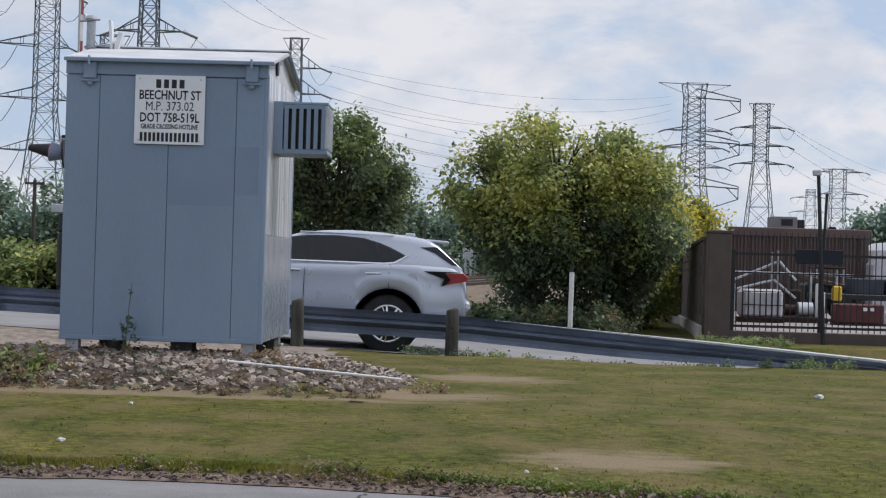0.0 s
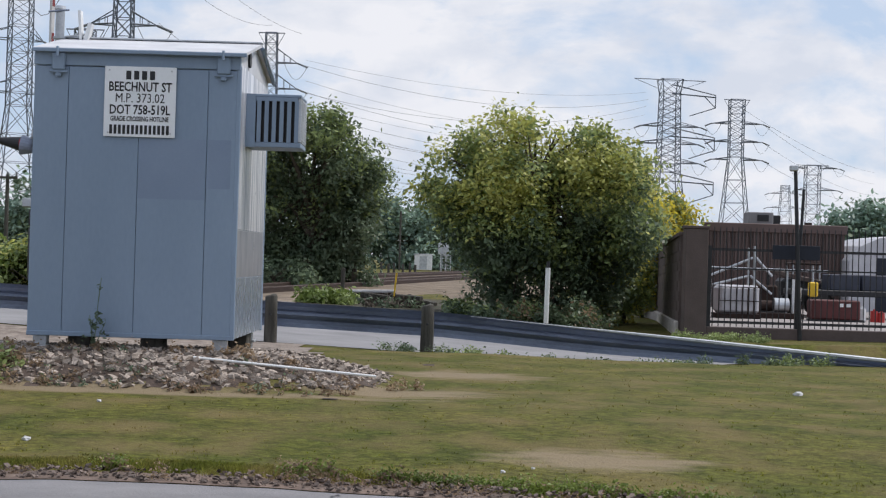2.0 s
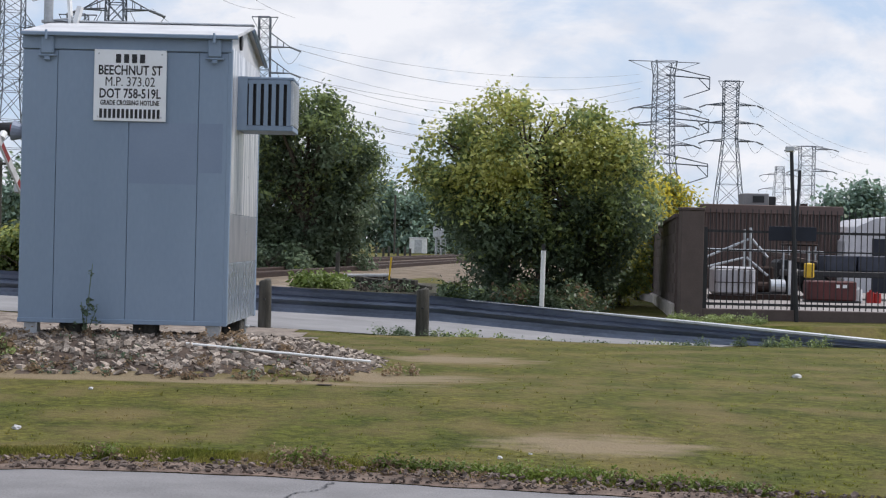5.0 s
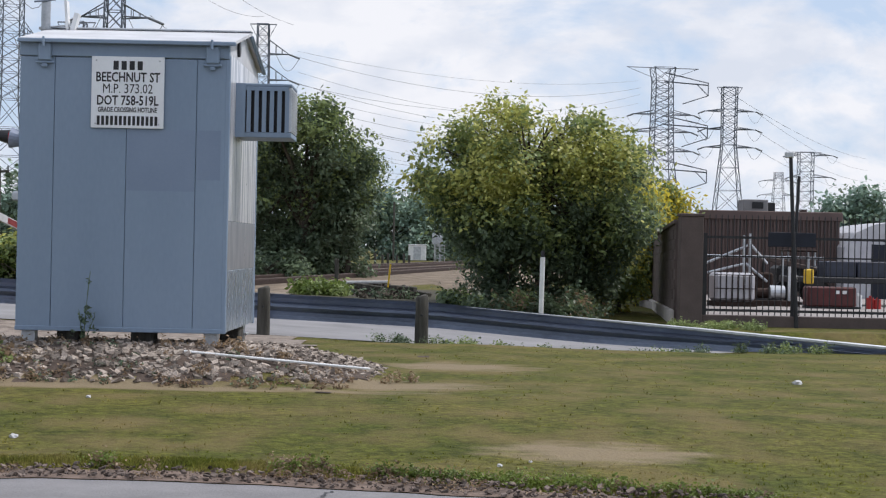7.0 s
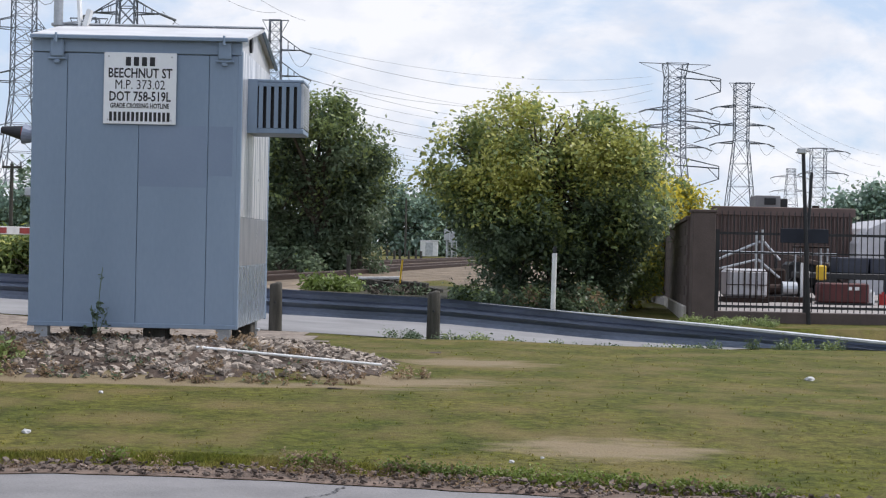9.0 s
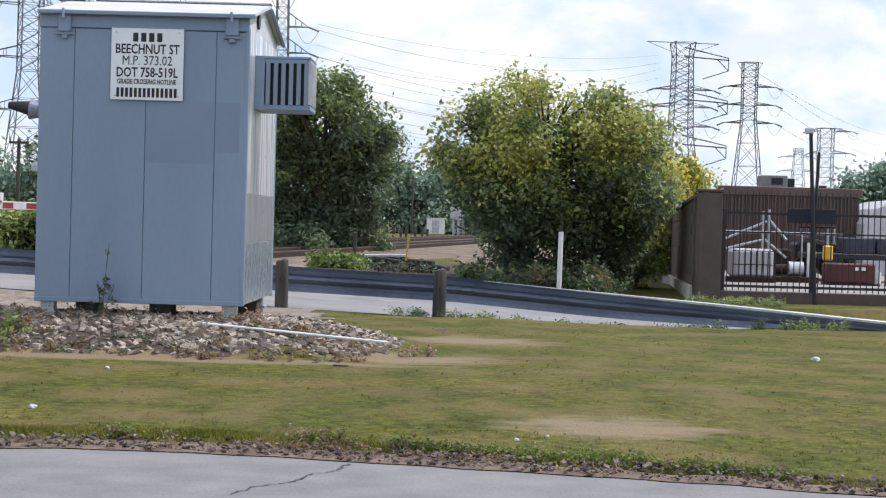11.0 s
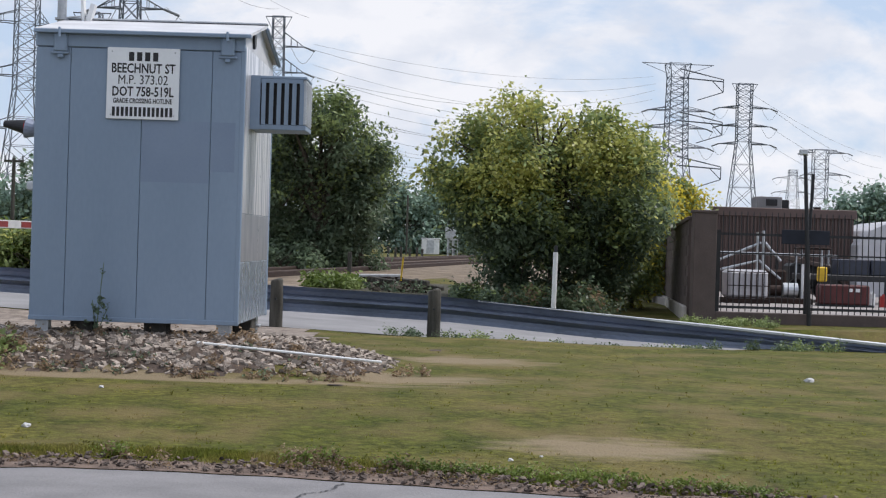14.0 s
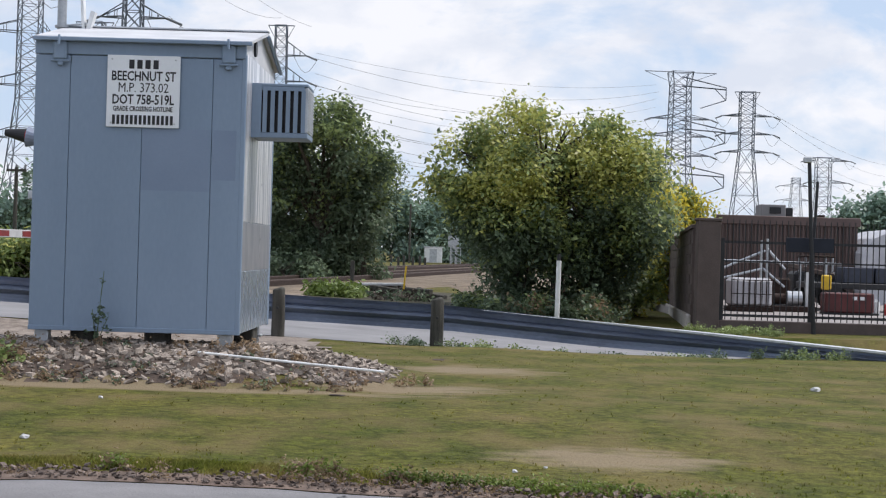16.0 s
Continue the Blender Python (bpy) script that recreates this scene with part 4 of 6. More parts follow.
tower((-33.4, 300, 0), 0, [(0, 4.2), (22, 1.25), (41.3, 1.0)], (6, 10), [(35.9, 0, 3.7, 2.6), (31.2, 0, 3.7, 2.6)], STEEL, 0.07, 0.13, 2.4)
tower((-47.5, 180, 0), 27, [(0, 3.5), (7.2, 2.1), (16.5, 1.16), (34.0, 1.1)], (2, 3, 12), [(23.7, 4.4, 1.4, 1.3), (17.9, 4.4, 1.4, 1.3), (29.6, 4.4, 1.4, 1.3), (12.2, 3.4, 0, 1.2)], STEEL, 0.045, 0.085)
tower((-40.3, 200, 0), 0, [(0, 4.4), (18, 1.25), (38.0, 0.9)], (5, 9), [(28.4, 3.0, 3.0, 1.6), (36.2, 3.0, 3.0, 1.6)], STEEL, 0.07, 0.12)
tower((-50.5, 225, 0), 0, [(0, 3.6), (20, 1.2), (31.0, 1.2)], (5, 6), [(26, 2.4, 2.4, 1.0)], STEEL, 0.06, 0.1, 2.6)
tower((135.3, 620, 0), 0, [(0, 5.0), (22, 2.6), (40.3, 2.6)], (5, 5), [(39.2, 4, 7.5, 1.0), (31, 3, 7.0, 1.0)], STEEL, 0.09, 0.13, 6.0)
tower((141.4, 700, 0), 0, [(0, 4.0), (34, 1.7), (36.5, 1.7)], (8, 2), [(33, 5, 4, 0.8), (27, 5, 4, 0.8)], STEEL, 0.07, 0.10)


def wire(a, b, sag, r, name="power_line"):
    cu = bpy.data.curves.new(name, "CURVE")
    cu.dimensions, cu.bevel_depth, cu.bevel_resolution = "3D", r, 0
    sp = cu.splines.new("POLY")
    n = 14
    sp.points.add(n)
    a, b = Vector(a), Vector(b)
    for i in range(n + 1):
        u = i / n
        p = a.lerp(b, u)
        sp.points[i].co = (p.x, p.y, p.z - 4 * sag * u * (1 - u), 1)
    me_ob = bpy.data.objects.new("wire_tmp", cu)
    me = bpy.data.meshes.new_from_object(me_ob)
    bpy.data.objects.remove(me_ob)
    me.materials.clear()
    me.materials.append(M["wire"])
    return tagged(new(name, me), "thin grey overhead power line hung between towers", "power line", "overhead power lines")


for z2, z1, sag, dy in ((35.6, 45.0, 4.5, 0), (30.9, 43.5, 5.0, 3), (30.9, 38.2, 5.5, 0), (27.5, 33.4, 5.0, 2), (24.5, 29.4, 4.0, 0), (23.0, 26.0, 4.6, 2), (19.5, 22.5, 3.0, 0), (16.5, 17.0, 2.4, 2)):
    wire((-27.6, 300 + dy, z2), (51.5, 438 + dy, z1), sag, 0.034)
for z2, z1, sag in ((37.2, 47.5, 3.0), (33.4, 41.4, 5.2), (29.3, 35.6, 4.4), (26.2, 31.8, 5.6), (25.4, 27.6, 3.4), (21.4, 24.4, 4.2), (18.2, 20.0, 3.4), (17.4, 18.6, 1.8), (13.8, 15.5, 2.2)):
    wire((-27.6, 306, z2), (51.5, 444, z1), sag, 0.026)
for z, x in ((39, 83), (34.2, 83), (29.4, 83), (44, 76)):
    wire((x, 440, z), (230, 900, z * 1.25), 3.0, 0.05)
for z in (28.7, 36.2):
    wire((-36, 200, z), (-33.4, 300, z * 1.18), 2.2, 0.03)
for z, dx in ((28.2, -6.2), (27.4, -5), (22.3, -6.2), (21.0, -5), (13.4, -6), (24.4, -6.5)):
    wire((-47.3 + dx, 180, z), (-90, 130, z * 0.98), 2.4, 0.022)
wire((-34, 200, 38), (-28, 300, 41.3), 1.5, 0.03)


# ---- railway ----
TRACK_Z = 0.24


def track_x(y):
    return -6.0 + 0.138 * (y - 46.5) - 0.0002 * max(0.0, y - 90) ** 2


def railway():
    for k, off in enumerate((0.0, -4.2)):
        t = thing("railway_track", pose(0, 0, 0), "railway track with rusty-sided steel rails on timber sleepers", "railway track", "railway tracks")
        ys = list(np.arange(33, 150, 3.0))
        bm = bmesh.new()
        rows = []
        for y in ys:
            x = track_x(y) + off
            rows.append([bm.verts.new((x + d, y, z)) for d, z in ((-2.9, -0.1), (-1.6, TRACK_Z - 0.17), (1.6, TRACK_Z - 0.17), (2.6 + 4.6 * (k == 0), -0.06 + 0.02 * (k == 0)))])
        for a, b in zip(rows, rows[1:]):
            for i in range(3):
                bm.faces.new((a[i], a[i + 1], b[i + 1], b[i]))
        tagged(part("ballast_bed", bm, M["ballast"], t, "pale crushed-stone ballast"), kind="stuff")
        for s in (-0.72, 0.72):
            bm = bmesh.new()
            sq = [[bm.verts.new((track_x(y) + off + s + d, y, z)) for d, z in ((-0.035, TRACK_Z - 0.20), (0.035, TRACK_Z - 0.20), (0.035, TRACK_Z - 0.012), (-0.035, TRACK_Z - 0.012))] for y in ys]
            for p, q in zip(sq, sq[1:]):
                for i in range(4):
                    bm.faces.new((p[i], p[(i + 1) % 4], q[(i + 1) % 4], q[i]))
            rail = part("rail", bm, M["rust"], t)
            bm = bmesh.new()
            sq = [[bm.verts.new((track_x(y) + off + s + d, y, z)) for d, z in ((-0.036, TRACK_Z - 0.03), (0.036, TRACK_Z - 0.03), (0.030, TRACK_Z + 0.01), (-0.030, TRACK_Z + 0.01))] for y in ys]
            for p, q in zip(sq, sq[1:]):
                for i in range(4):
                    bm.faces.new((p[i], p[(i + 1) % 4], q[(i + 1) % 4], q[i]))
            part("rail_head", bm, M["rail_steel"], rail)
        first = None
        for i in range(150):
            y = 34 + i * 0.56
            m = pose(track_x(y) + off, y, TRACK_Z - 0.22, 0, 0, -8)
            if first is None:
                first = part("sleeper", boxed(-1.3, 1.3, -0.11, 0.11, -0.09, 0.04, bevel=0.01), M["old_wood"], t)
                first.matrix_basis = m
            else:
                o = new("sleeper", first.data)
                o.parent = t
                o.matrix_basis = m


railway()


def bank():
    bm = bmesh.new()
    g = {}
    for i, x in enumerate(np.arange(-8.0, 0.9, 0.25)):
        for j, y in enumerate(np.arange(27.8, 47, 0.25)):
            if x < 0.4 + 0.5 * noise.noise((x * 0.7, y * 0.7, 3)):
                g[i, j] = bm.verts.new((x, y, ground_z(x, y) + 0.014))
    for (i, j) in list(g):
        q = [(i, j), (i + 1, j), (i + 1, j + 1), (i, j + 1)]
        if all(k in g for k in q):
            bm.faces.new([g[k] for k in q])
    tagged(put(bm, "bank_soil", M["bank"], smooth=True), "brown weedy soil bank beside the railway", "bank", kind="structure")


M["bank"] = mat("bank", (0.062, 0.050, 0.034), (0.024, 0.029, 0.013), rough=0.95, scale=0.9, fine=14, bump=0.5)
bank()


def timber(x, y, h, r=0.055, lean=0.0, material="old_wood", label="dark weathered timber post", name="timber_post", sq=True):
    z = ground_z(x, y)
    bm = bmesh.new()
    if sq:
        box(bm, -r, r, -r, r, -0.3, h, bevel=0.015)
    else:
        strut(bm, (0, 0, -0.3), (0, 0, h), r, 12)
    ob = put(bm, name, M[material])
    ob.matrix_basis = pose(x, y, z, 0, lean, 0)
    return tagged(ob, label, "post", "posts by the tracks")


for i in range(7):
    timber(-5.1 + 0.47 * i + (0.12 if i % 3 else 0.0), 110 + 0.4 * i, 0.72 + 0.1 * (i % 2), 0.08, label="dark timber post far along the line")
# old culvert wall and posts beside the track
for x, y, h in ((-2.85, 44.5, 0.85), (-1.9, 41.5, 0.25), (-1.55, 41, 0.3), (-0.95, 40.6, 0.28)):
    timber(x, y, h)
timber(-1.32, 39.6, 0.80, 0.022, 5, "yellow_paint", "leaning yellow marker post beside the track", "marker_post", False)
for i in range(5):
    t_ob = put(boxed(-0.4, 0.4, -0.12, 0.12, 0.0, 0.14, bevel=0.02), "timber_baulk", M["old_wood"])
    t_ob.matrix_basis = pose(-2.1 + 0.36 * i, 40.1 + 0.25 * (i % 3), 0.04 + 0.11 * (i % 2), 0, 3 + 4 * (i % 3), 14 - 11 * i)
    tagged(t_ob, "dark rotting timber baulk in the ditch", "timber", "old timbers")
def culvert():
    t = thing("timber_culvert", pose(-2.12, 46.0, 0), "small culvert with a pale deck beam over dark timber stakes", "culvert")
    part("deck_beam", boxed(-0.66, 0.62, -0.12, 0.3, 0.19, 0.27, m=pose(0, 0, 0, 0, -1.5, 0), bevel=0.015), M["arm_white"], t, "pale concrete deck beam")
    part("back_wall", boxed(-0.7, 0.66, 0.32, 0.4, -0.3, 0.2), M["rust"], t)
    for i in range(9):
        part("stake", boxed(-0.035, 0.035, -0.035, 0.035, -0.3, 0.20, m=pose(-0.62 + 0.15 * i, -0.17, 0, 0, 4 * math.sin(5 * i), 0), bevel=0.008), M["rust"], t)


culvert()
g_ob = grid_sheet("gravel_patch", list(np.arange(-5.2, -3.3, 0.2)), list(np.arange(36.4, 40.5, 0.3)), lambda x, y: ground_z(x, y) + 0.03, M["pale_gravel"], "patch of pale gravel beside the crossing", "gravel")


def far_bungalow():
    t = thing("far_bungalow", pose(-2.32, 150, 0.12), "small white metal railway equipment cabinet far down the line", "equipment shed")
    part("body", boxed(-0.8, 0.8, -0.75, 0.75, 0.0, 1.36, bevel=0.03), M["white_paint"], t)
    part("roof", boxed(-0.86, 0.86, -0.8, 0.8, 1.36, 1.45, bevel=0.03), M["roof_white"], t)
    part("door", boxed(-0.33, 0.33, -0.78, -0.75, 0.1, 1.25, bevel=0.01), M["galv"], t)


far_bungalow()


def rail_signal(x, y, h):
    t = thing("rail_signal", pose(x, y, 0), "slim grey railway signal mast in the distance", "signal", "distant signals")
    part("mast", cyl((0, 0, 0), (0, 0, h), 0.07, 8), M["galv"], t)
    part("signal_head", boxed(-0.25, 0.25, -0.15, 0.15, h - 1.3, h - 0.3, bevel=0.03), M["galv"], t)
    bm = bmesh.new()
    for i in range(6):
        strut(bm, (0.12, 0, 0.3 * i + 0.3), (0.45, 0, 0.3 * i + 0.3), 0.025, 4)
    strut(bm, (0.12, 0, 0), (0.12, 0, h - 1.2), 0.03, 4)
    strut(bm, (0.45, 0, 0), (0.45, 0, h - 1.2), 0.03, 4)
    part("ladder", bm, M["galv"], t)


rail_signal(-0.75, 150, 2.9)
rail_signal(-0.3, 151, 2.7)
p_ob = put(cyl((0, 0, -0.2), (0, 0, 5.4), 0.09, 8), "utility_pole", M["old_wood"])
p_ob.matrix_basis = pose(-4.5, 150, 0)
tagged(p_ob, "thin wooden utility pole far down the line", "pole")


up = thing("utility_pole", pose(-20.2, 75.0, 0.0), "dark wooden utility pole with a crossarm beyond the crossing", "pole")
part("pole", cyl((0, 0, -0.3), (0, 0, 4.45), 0.10, 10, 0.08), M["old_wood"], up)
part("crossarm", boxed(-0.45, 0.45, -0.05, 0.05, 4.25, 4.36, bevel=0.01), M["old_wood"], up)
for x in (-0.4, 0.0, 0.4):
    part("insulator", cyl((x, 0, 4.36), (x, 0, 4.56), 0.05, 8), M["wire"], up)


# ---- crossing gate ----
GATE = (-6.85, 28.0)
ARM_DIR = math.degrees(math.atan2(-0.98, -0.20))
gz = road_z(GATE[0], GATE[1])
gate = thing("crossing_gate", pose(GATE[0], GATE[1], gz), "railway crossing gate with red and white striped arm and flashing-light mast", "crossing gate")


def crossing_gate():
    h = 3.25
    mast = part("mast", cyl((0.12, 0.0, -0.1), (0.12, 0.0, h), 0.06, 14), M["galv"], gate)
    part("base", cyl((0.12, 0, -0.1), (0.12, 0, 0.35), 0.17, 14, 0.13), M["galv"], gate)
    part("mechanism_case", boxed(-0.28, 0.3, -0.3, 0.3, 0.35, 1.3, bevel=0.04), M["black"], gate, "black gate mechanism case")
    part("case_bracket", boxed(-0.42, 0.2, -0.2, 0.2, 1.62, 1.78, bevel=0.02), M["galv"], gate)
    part("counterweight", boxed(-0.3, -0.08, -0.2, 0.2, 1.3, 1.6, bevel=0.03), M["black"], gate)
    # signal heads facing both ways along the road
    arm = part("signal_arm", cyl((0.12, 0, 2.95), (-0.32, 0, 2.95), 0.03, 10), M["black"], gate)
    for s in (-1,):
        x = -0.36
        part("backplate", cyl((x + 0.1, 0, 2.66), (x + 0.13, 0, 2.66), 0.26, 24), M["black"], arm)
        part("lamp_housing", cyl((x + 0.06, 0, 2.66), (x - 0.14, 0, 2.69), 0.11, 18, 0.18), M["rail_beam"], arm)
        part("lens", cyl((x - 0.14, 0, 2.68), (x - 0.16, 0, 2.68), 0.14, 18), M["red_lens"], arm)
        hood = part("hood", cyl((x - 0.14, 0, 2.70), (x - 0.52, 0, 2.75), 0.13, 18, 0.055), M["black"], arm)
        part("bracket", cyl((x + 0.05, 0, 2.95), (x + 0.02, 0, 2.78), 0.025, 8), M["galv"], arm)
    pivot = part("gate_arm", boxed(0.35, 6.6, -0.02, 0.02, -0.065, 0.065, bevel=0.006), M["arm_white"], gate, "slim white gate arm with red stripes")
    for i in range(8):
        x = 0.75 + 0.82 * i
        part("red_stripe", boxed(x, x + 0.36, -0.024, 0.024, -0.046, 0.046), M["arm_red"], pivot)
    part("arm_root", boxed(-0.45, 0.6, -0.05, 0.05, -0.1, 0.1, bevel=0.02), M["galv"], pivot)
    for i in range(3):
        part("arm_lamp", cyl((2.0 + 2.0 * i, 0, 0.07), (2.0 + 2.0 * i, 0, 0.2), 0.06, 10), M["white_paint"], pivot)
    return pivot


gate_arm = crossing_gate()


# ---- car ----
def loft(stations):
    """Skins a row of half sections [(y, z), ...] at x, mirrored across the middle."""
    bm = bmesh.new()
    rows = []
    for x, sec in stations:
        ring = [(y, z) for y, z in sec] + [(-y, z) for y, z in sec[::-1]]
        rows.append([bm.verts.new((x, y, z)) for y, z in ring])
    for a, b in zip(rows, rows[1:]):
        for i in range(len(a)):
            j = (i + 1) % len(a)
            bm.faces.new((a[i], a[j], b[j], b[i]))
    bm.faces.new(rows[0])
    bm.faces.new(rows[-1][::-1])
    bmesh.ops.recalc_face_normals(bm, faces=bm.faces[:])
    return bm


def arch(cx, r, n=10):
    return [(cx + r * math.cos(a), 0.36 + r * math.sin(a)) for a in np.linspace(math.pi, 0, n)]


def along(pts, x):
    """Smooth value at x between (x, value) knots."""
    for (x0, v0), (x1, v1) in zip(pts, pts[1:]):
        if x <= x1:
            return v0 + (v1 - v0) * (x - x0) / (x1 - x0)
    return pts[-1][1]


car = thing("white_suv", pose(0, 22.3, 0), "silver-white compact crossover car with dark windows driving past", "car")
CAR_WHEELS = []
BELT = [(-4.64, 0.64), (-4.60, 0.82), (-4.45, 0.93), (-3.95, 1.03), (-3.30, 1.09), (-2.4, 1.13), (-1.4, 1.15), (-0.62, 1.16), (-0.22, 1.15), (-0.06, 1.10), (-0.01, 0.98), (0.0, 0.85)]
ROOF = [(-3.40, 1.09), (-2.95, 1.28), (-2.55, 1.435), (-2.25, 1.52), (-1.95, 1.565), (-1.6, 1.582), (-1.2, 1.57), (-0.8, 1.535), (-0.52, 1.49), (-0.40, 1.43), (-0.25, 1.29), (-0.08, 1.14)]


def lean(x, z):
    return 1 - 0.20 * soft(1.0, 1.62, z)


def half_width(x):
    return 0.92 * (1 - 0.16 * soft(-3.8, -4.64, x) if x < -3.8 else 1 - 0.13 * soft(-0.7, 0.0, x))


def build_car():
    # the nose points to -x; the rear bumper is at x = 0
    fr, rr = -3.72, -1.02
    st = []
    for x in np.arange(-4.64, 0.001, 0.04):
        zt = along(BELT, x)
        zb = 0.27 + 0.16 * soft(-0.35, 0.0, x) + 0.12 * soft(-4.3, -4.64, x)
        for cx in (fr, rr):
            if abs(x - cx) < 0.425:
                zb = max(zb, 0.36 + math.sqrt(0.425 ** 2 - (x - cx) ** 2))
        w = half_width(x)
        bulge = 0.012 * (math.exp(-((x - fr) / 0.5) ** 2) + math.exp(-((x - rr) / 0.55) ** 2))
        h = zt - zb
        st.append((x, [(0.0, zb), (w * 0.90, zb), (w * 0.965, zb + 0.04 * h), (w * 0.99 + bulge * 0.5, zb + 0.22 * h), (w + bulge, zb + 0.42 * h), (w * 0.995 + bulge, zb + 0.60 * h), (w * 0.972 + bulge * 0.6, zb + 0.72 * h), (w * 0.982, zb + 0.80 * h), (w * 0.972, zb + 0.92 * h), (w * 0.94, zb + 0.985 * h), (w * 0.80, zt), (0.0, zt + 0.012)]))
    body = part("body", loft(st), M["car_paint"], car, "silver-white painted car body", smooth=True)
    st = []
    for x in np.arange(-3.40, -0.075, 0.04):
        zt = along(ROOF, x)
        z0 = 1.03
        w = min(0.885, half_width(x) * 0.965)
        sec = [(0.0, z0)]
        for f in (0.0, 0.3, 0.6, 0.82, 0.92):
            z = z0 + (zt - z0) * f
            sec.append((w * lean(x, z), z))
        e = w * lean(x, zt)
        sec += [(e * 0.955, z0 + (zt - z0) * 0.965), (e * 0.85, z0 + (zt - z0) * 0.99), (e * 0.5, zt), (0.0, zt + 0.01)]
        st.append((x, sec))
    part("roof", loft(st), M["car_paint"], body, smooth=True)

    def side_panel(name, pts, material, parent, side, proud=0.008, label=""):
        bm = bmesh.new()
        for s in (side,):
            vs = [bm.verts.new((x, s * (min(0.885, half_width(x) * 0.965) * lean(x, z) + proud), z)) for x, z in pts]
            vi = [bm.verts.new((x, s * (min(0.885, half_width(x) * 0.965) * lean(x, z) - 0.03), z)) for x, z in pts]
            bm.faces.new(vs if s < 0 else vs[::-1])
            for i in range(len(pts)):
                j = (i + 1) % len(pts)
                bm.faces.new((vs[i], vs[j], vi[j], vi[i]))
        bmesh.ops.recalc_face_normals(bm, faces=bm.faces[:])
        return part(name, bm, material, parent, label)
    for side in (-1, 1):
        side_panel("window", [(-3.02, 1.165), (-2.60, 1.36), (-2.36, 1.435), (-2.17, 1.465), (-2.17, 1.165)], M["car_glass"], body, side)
    for side in (-1, 1):
        side_panel("window", [(-2.13, 1.165), (-2.13, 1.47), (-1.75, 1.48), (-1.40, 1.46), (-1.24, 1.42), (-1.18, 1.175)], M["car_glass"], body, side)
    for side in (-1, 1):
        side_panel("quarter_window", [(-1.15, 1.18), (-1.20, 1.405), (-1.05, 1.355), (-0.87, 1.27), (-0.91, 1.235), (-1.02, 1.19)], M["car_glass"], body, side)
    for side in (-1, 1):
        side_panel("rear_pillar_glass", [(-0.64, 1.39), (-0.42, 1.405), (-0.13, 1.17), (-0.21, 1.17), (-0.44, 1.32)], M["car_glass"], body, side)
    for side in (-1, 1):
        side_panel("window_trim", [(-3.06, 1.145), (-2.62, 1.375), (-2.36, 1.455), (-2.15, 1.485), (-1.75, 1.50), (-1.40, 1.48), (-1.18, 1.425), (-1.03, 1.37), (-0.83, 1.275), (-0.89, 1.22), (-1.0, 1.17), (-1.15, 1.155)], M["black"], body, side, 0.004, "gloss black window surround")
        side_panel("belt_moulding", [(-3.05, 1.135), (-3.05, 1.15), (-1.12, 1.165), (-0.98, 1.18), (-0.80, 1.275), (-0.785, 1.27), (-0.96, 1.162), (-1.12, 1.148)], M["chrome"], body, side, 0.010, "thin chrome belt moulding")
        part("fuel_flap", cyl((-0.72, side * 0.86, 0.97), (-0.72, side * 0.915, 0.97), 0.075, 20), M["car_paint"], body)
        for cx in (fr, rr):
            part("wheel_housing", cyl((cx, side * 0.28, 0.40), (cx, side * 0.88, 0.40), 0.43, 24), M["rubber"], body)
    for a in (-0.71, 0.71):
        part("roof_rail", boxed(-2.25, -1.0, a - 0.015, a + 0.015, 1.51, 1.54, bevel=0.008), M["chrome"], body)
    part("roof_fin", boxed(-0.88, -0.74, -0.02, 0.02, 1.51, 1.585, bevel=0.012), M["car_paint"], body)
    part("spoiler", boxed(-0.66, -0.34, -0.60, 0.60, 1.435, 1.475, m=pose(0, 0, 0, 0, 3, 0), bevel=0.015), M["car_paint"], body)
    # rear window, lamps and bumper
    bm = bmesh.new()
    vs = [bm.verts.new(v) for v in ((-0.37, -0.58, 1.405), (-0.37, 0.58, 1.405), (-0.09, 0.64, 1.165), (-0.09, -0.64, 1.165))]
    bm.faces.new(vs)
    bmesh.ops.solidify(bm, geom=bm.faces[:], thickness=0.01)
    part("rear_window", bm, M["car_glass"], body)
    for s in (-1, 1):
        bm = bmesh.new()
        pts = [(-0.30, 1.066), (-0.06, 1.072), (0.012, 1.02), (0.0, 0.97), (-0.28, 0.905), (-0.21, 0.975)]
        v0 = [bm.verts.new((x, s * 0.875, z)) for x, z in pts]
        v1 = [bm.verts.new((x + 0.01, s * (0.925 - 0.09 * soft(-0.6, 0, x)), z)) for x, z in pts]
        bm.faces.new(v0)
        bm.faces.new(v1[::-1])
        for i in range(6):
            bm.faces.new((v0[i], v0[(i + 1) % 6], v1[(i + 1) % 6], v1[i]))
        bmesh.ops.recalc_face_normals(bm, faces=bm.faces[:])
        lamp = part("tail_lamp", bm, M["red_lens"], body, "dark red tail lamp")
        bm = bmesh.new()
        pts = [(-0.58, 1.078), (-0.05, 1.086), (-0.30, 1.066), (-0.21, 0.975), (-0.28, 0.905), (-0.335, 0.885), (-0.30, 0.985)]
        vs = [bm.verts.new((x, s * (0.930 - 0.09 * soft(-0.6, 0, x)), z)) for x, z in pts]
        bm.faces.new(vs)
        bmesh.ops.solidify(bm, geom=bm.faces[:], thickness=0.02)
        part("smoked_cover", bm, M["car_glass"], lamp, "smoked dark lamp surround")
        bm = bmesh.new()
        pts = [(-4.50, 0.86), (-4.15, 0.93), (-3.98, 0.95), (-4.2, 0.84), (-4.55, 0.74)]
        v0 = [bm.verts.new((x, s * 0.80, z)) for x, z in pts]
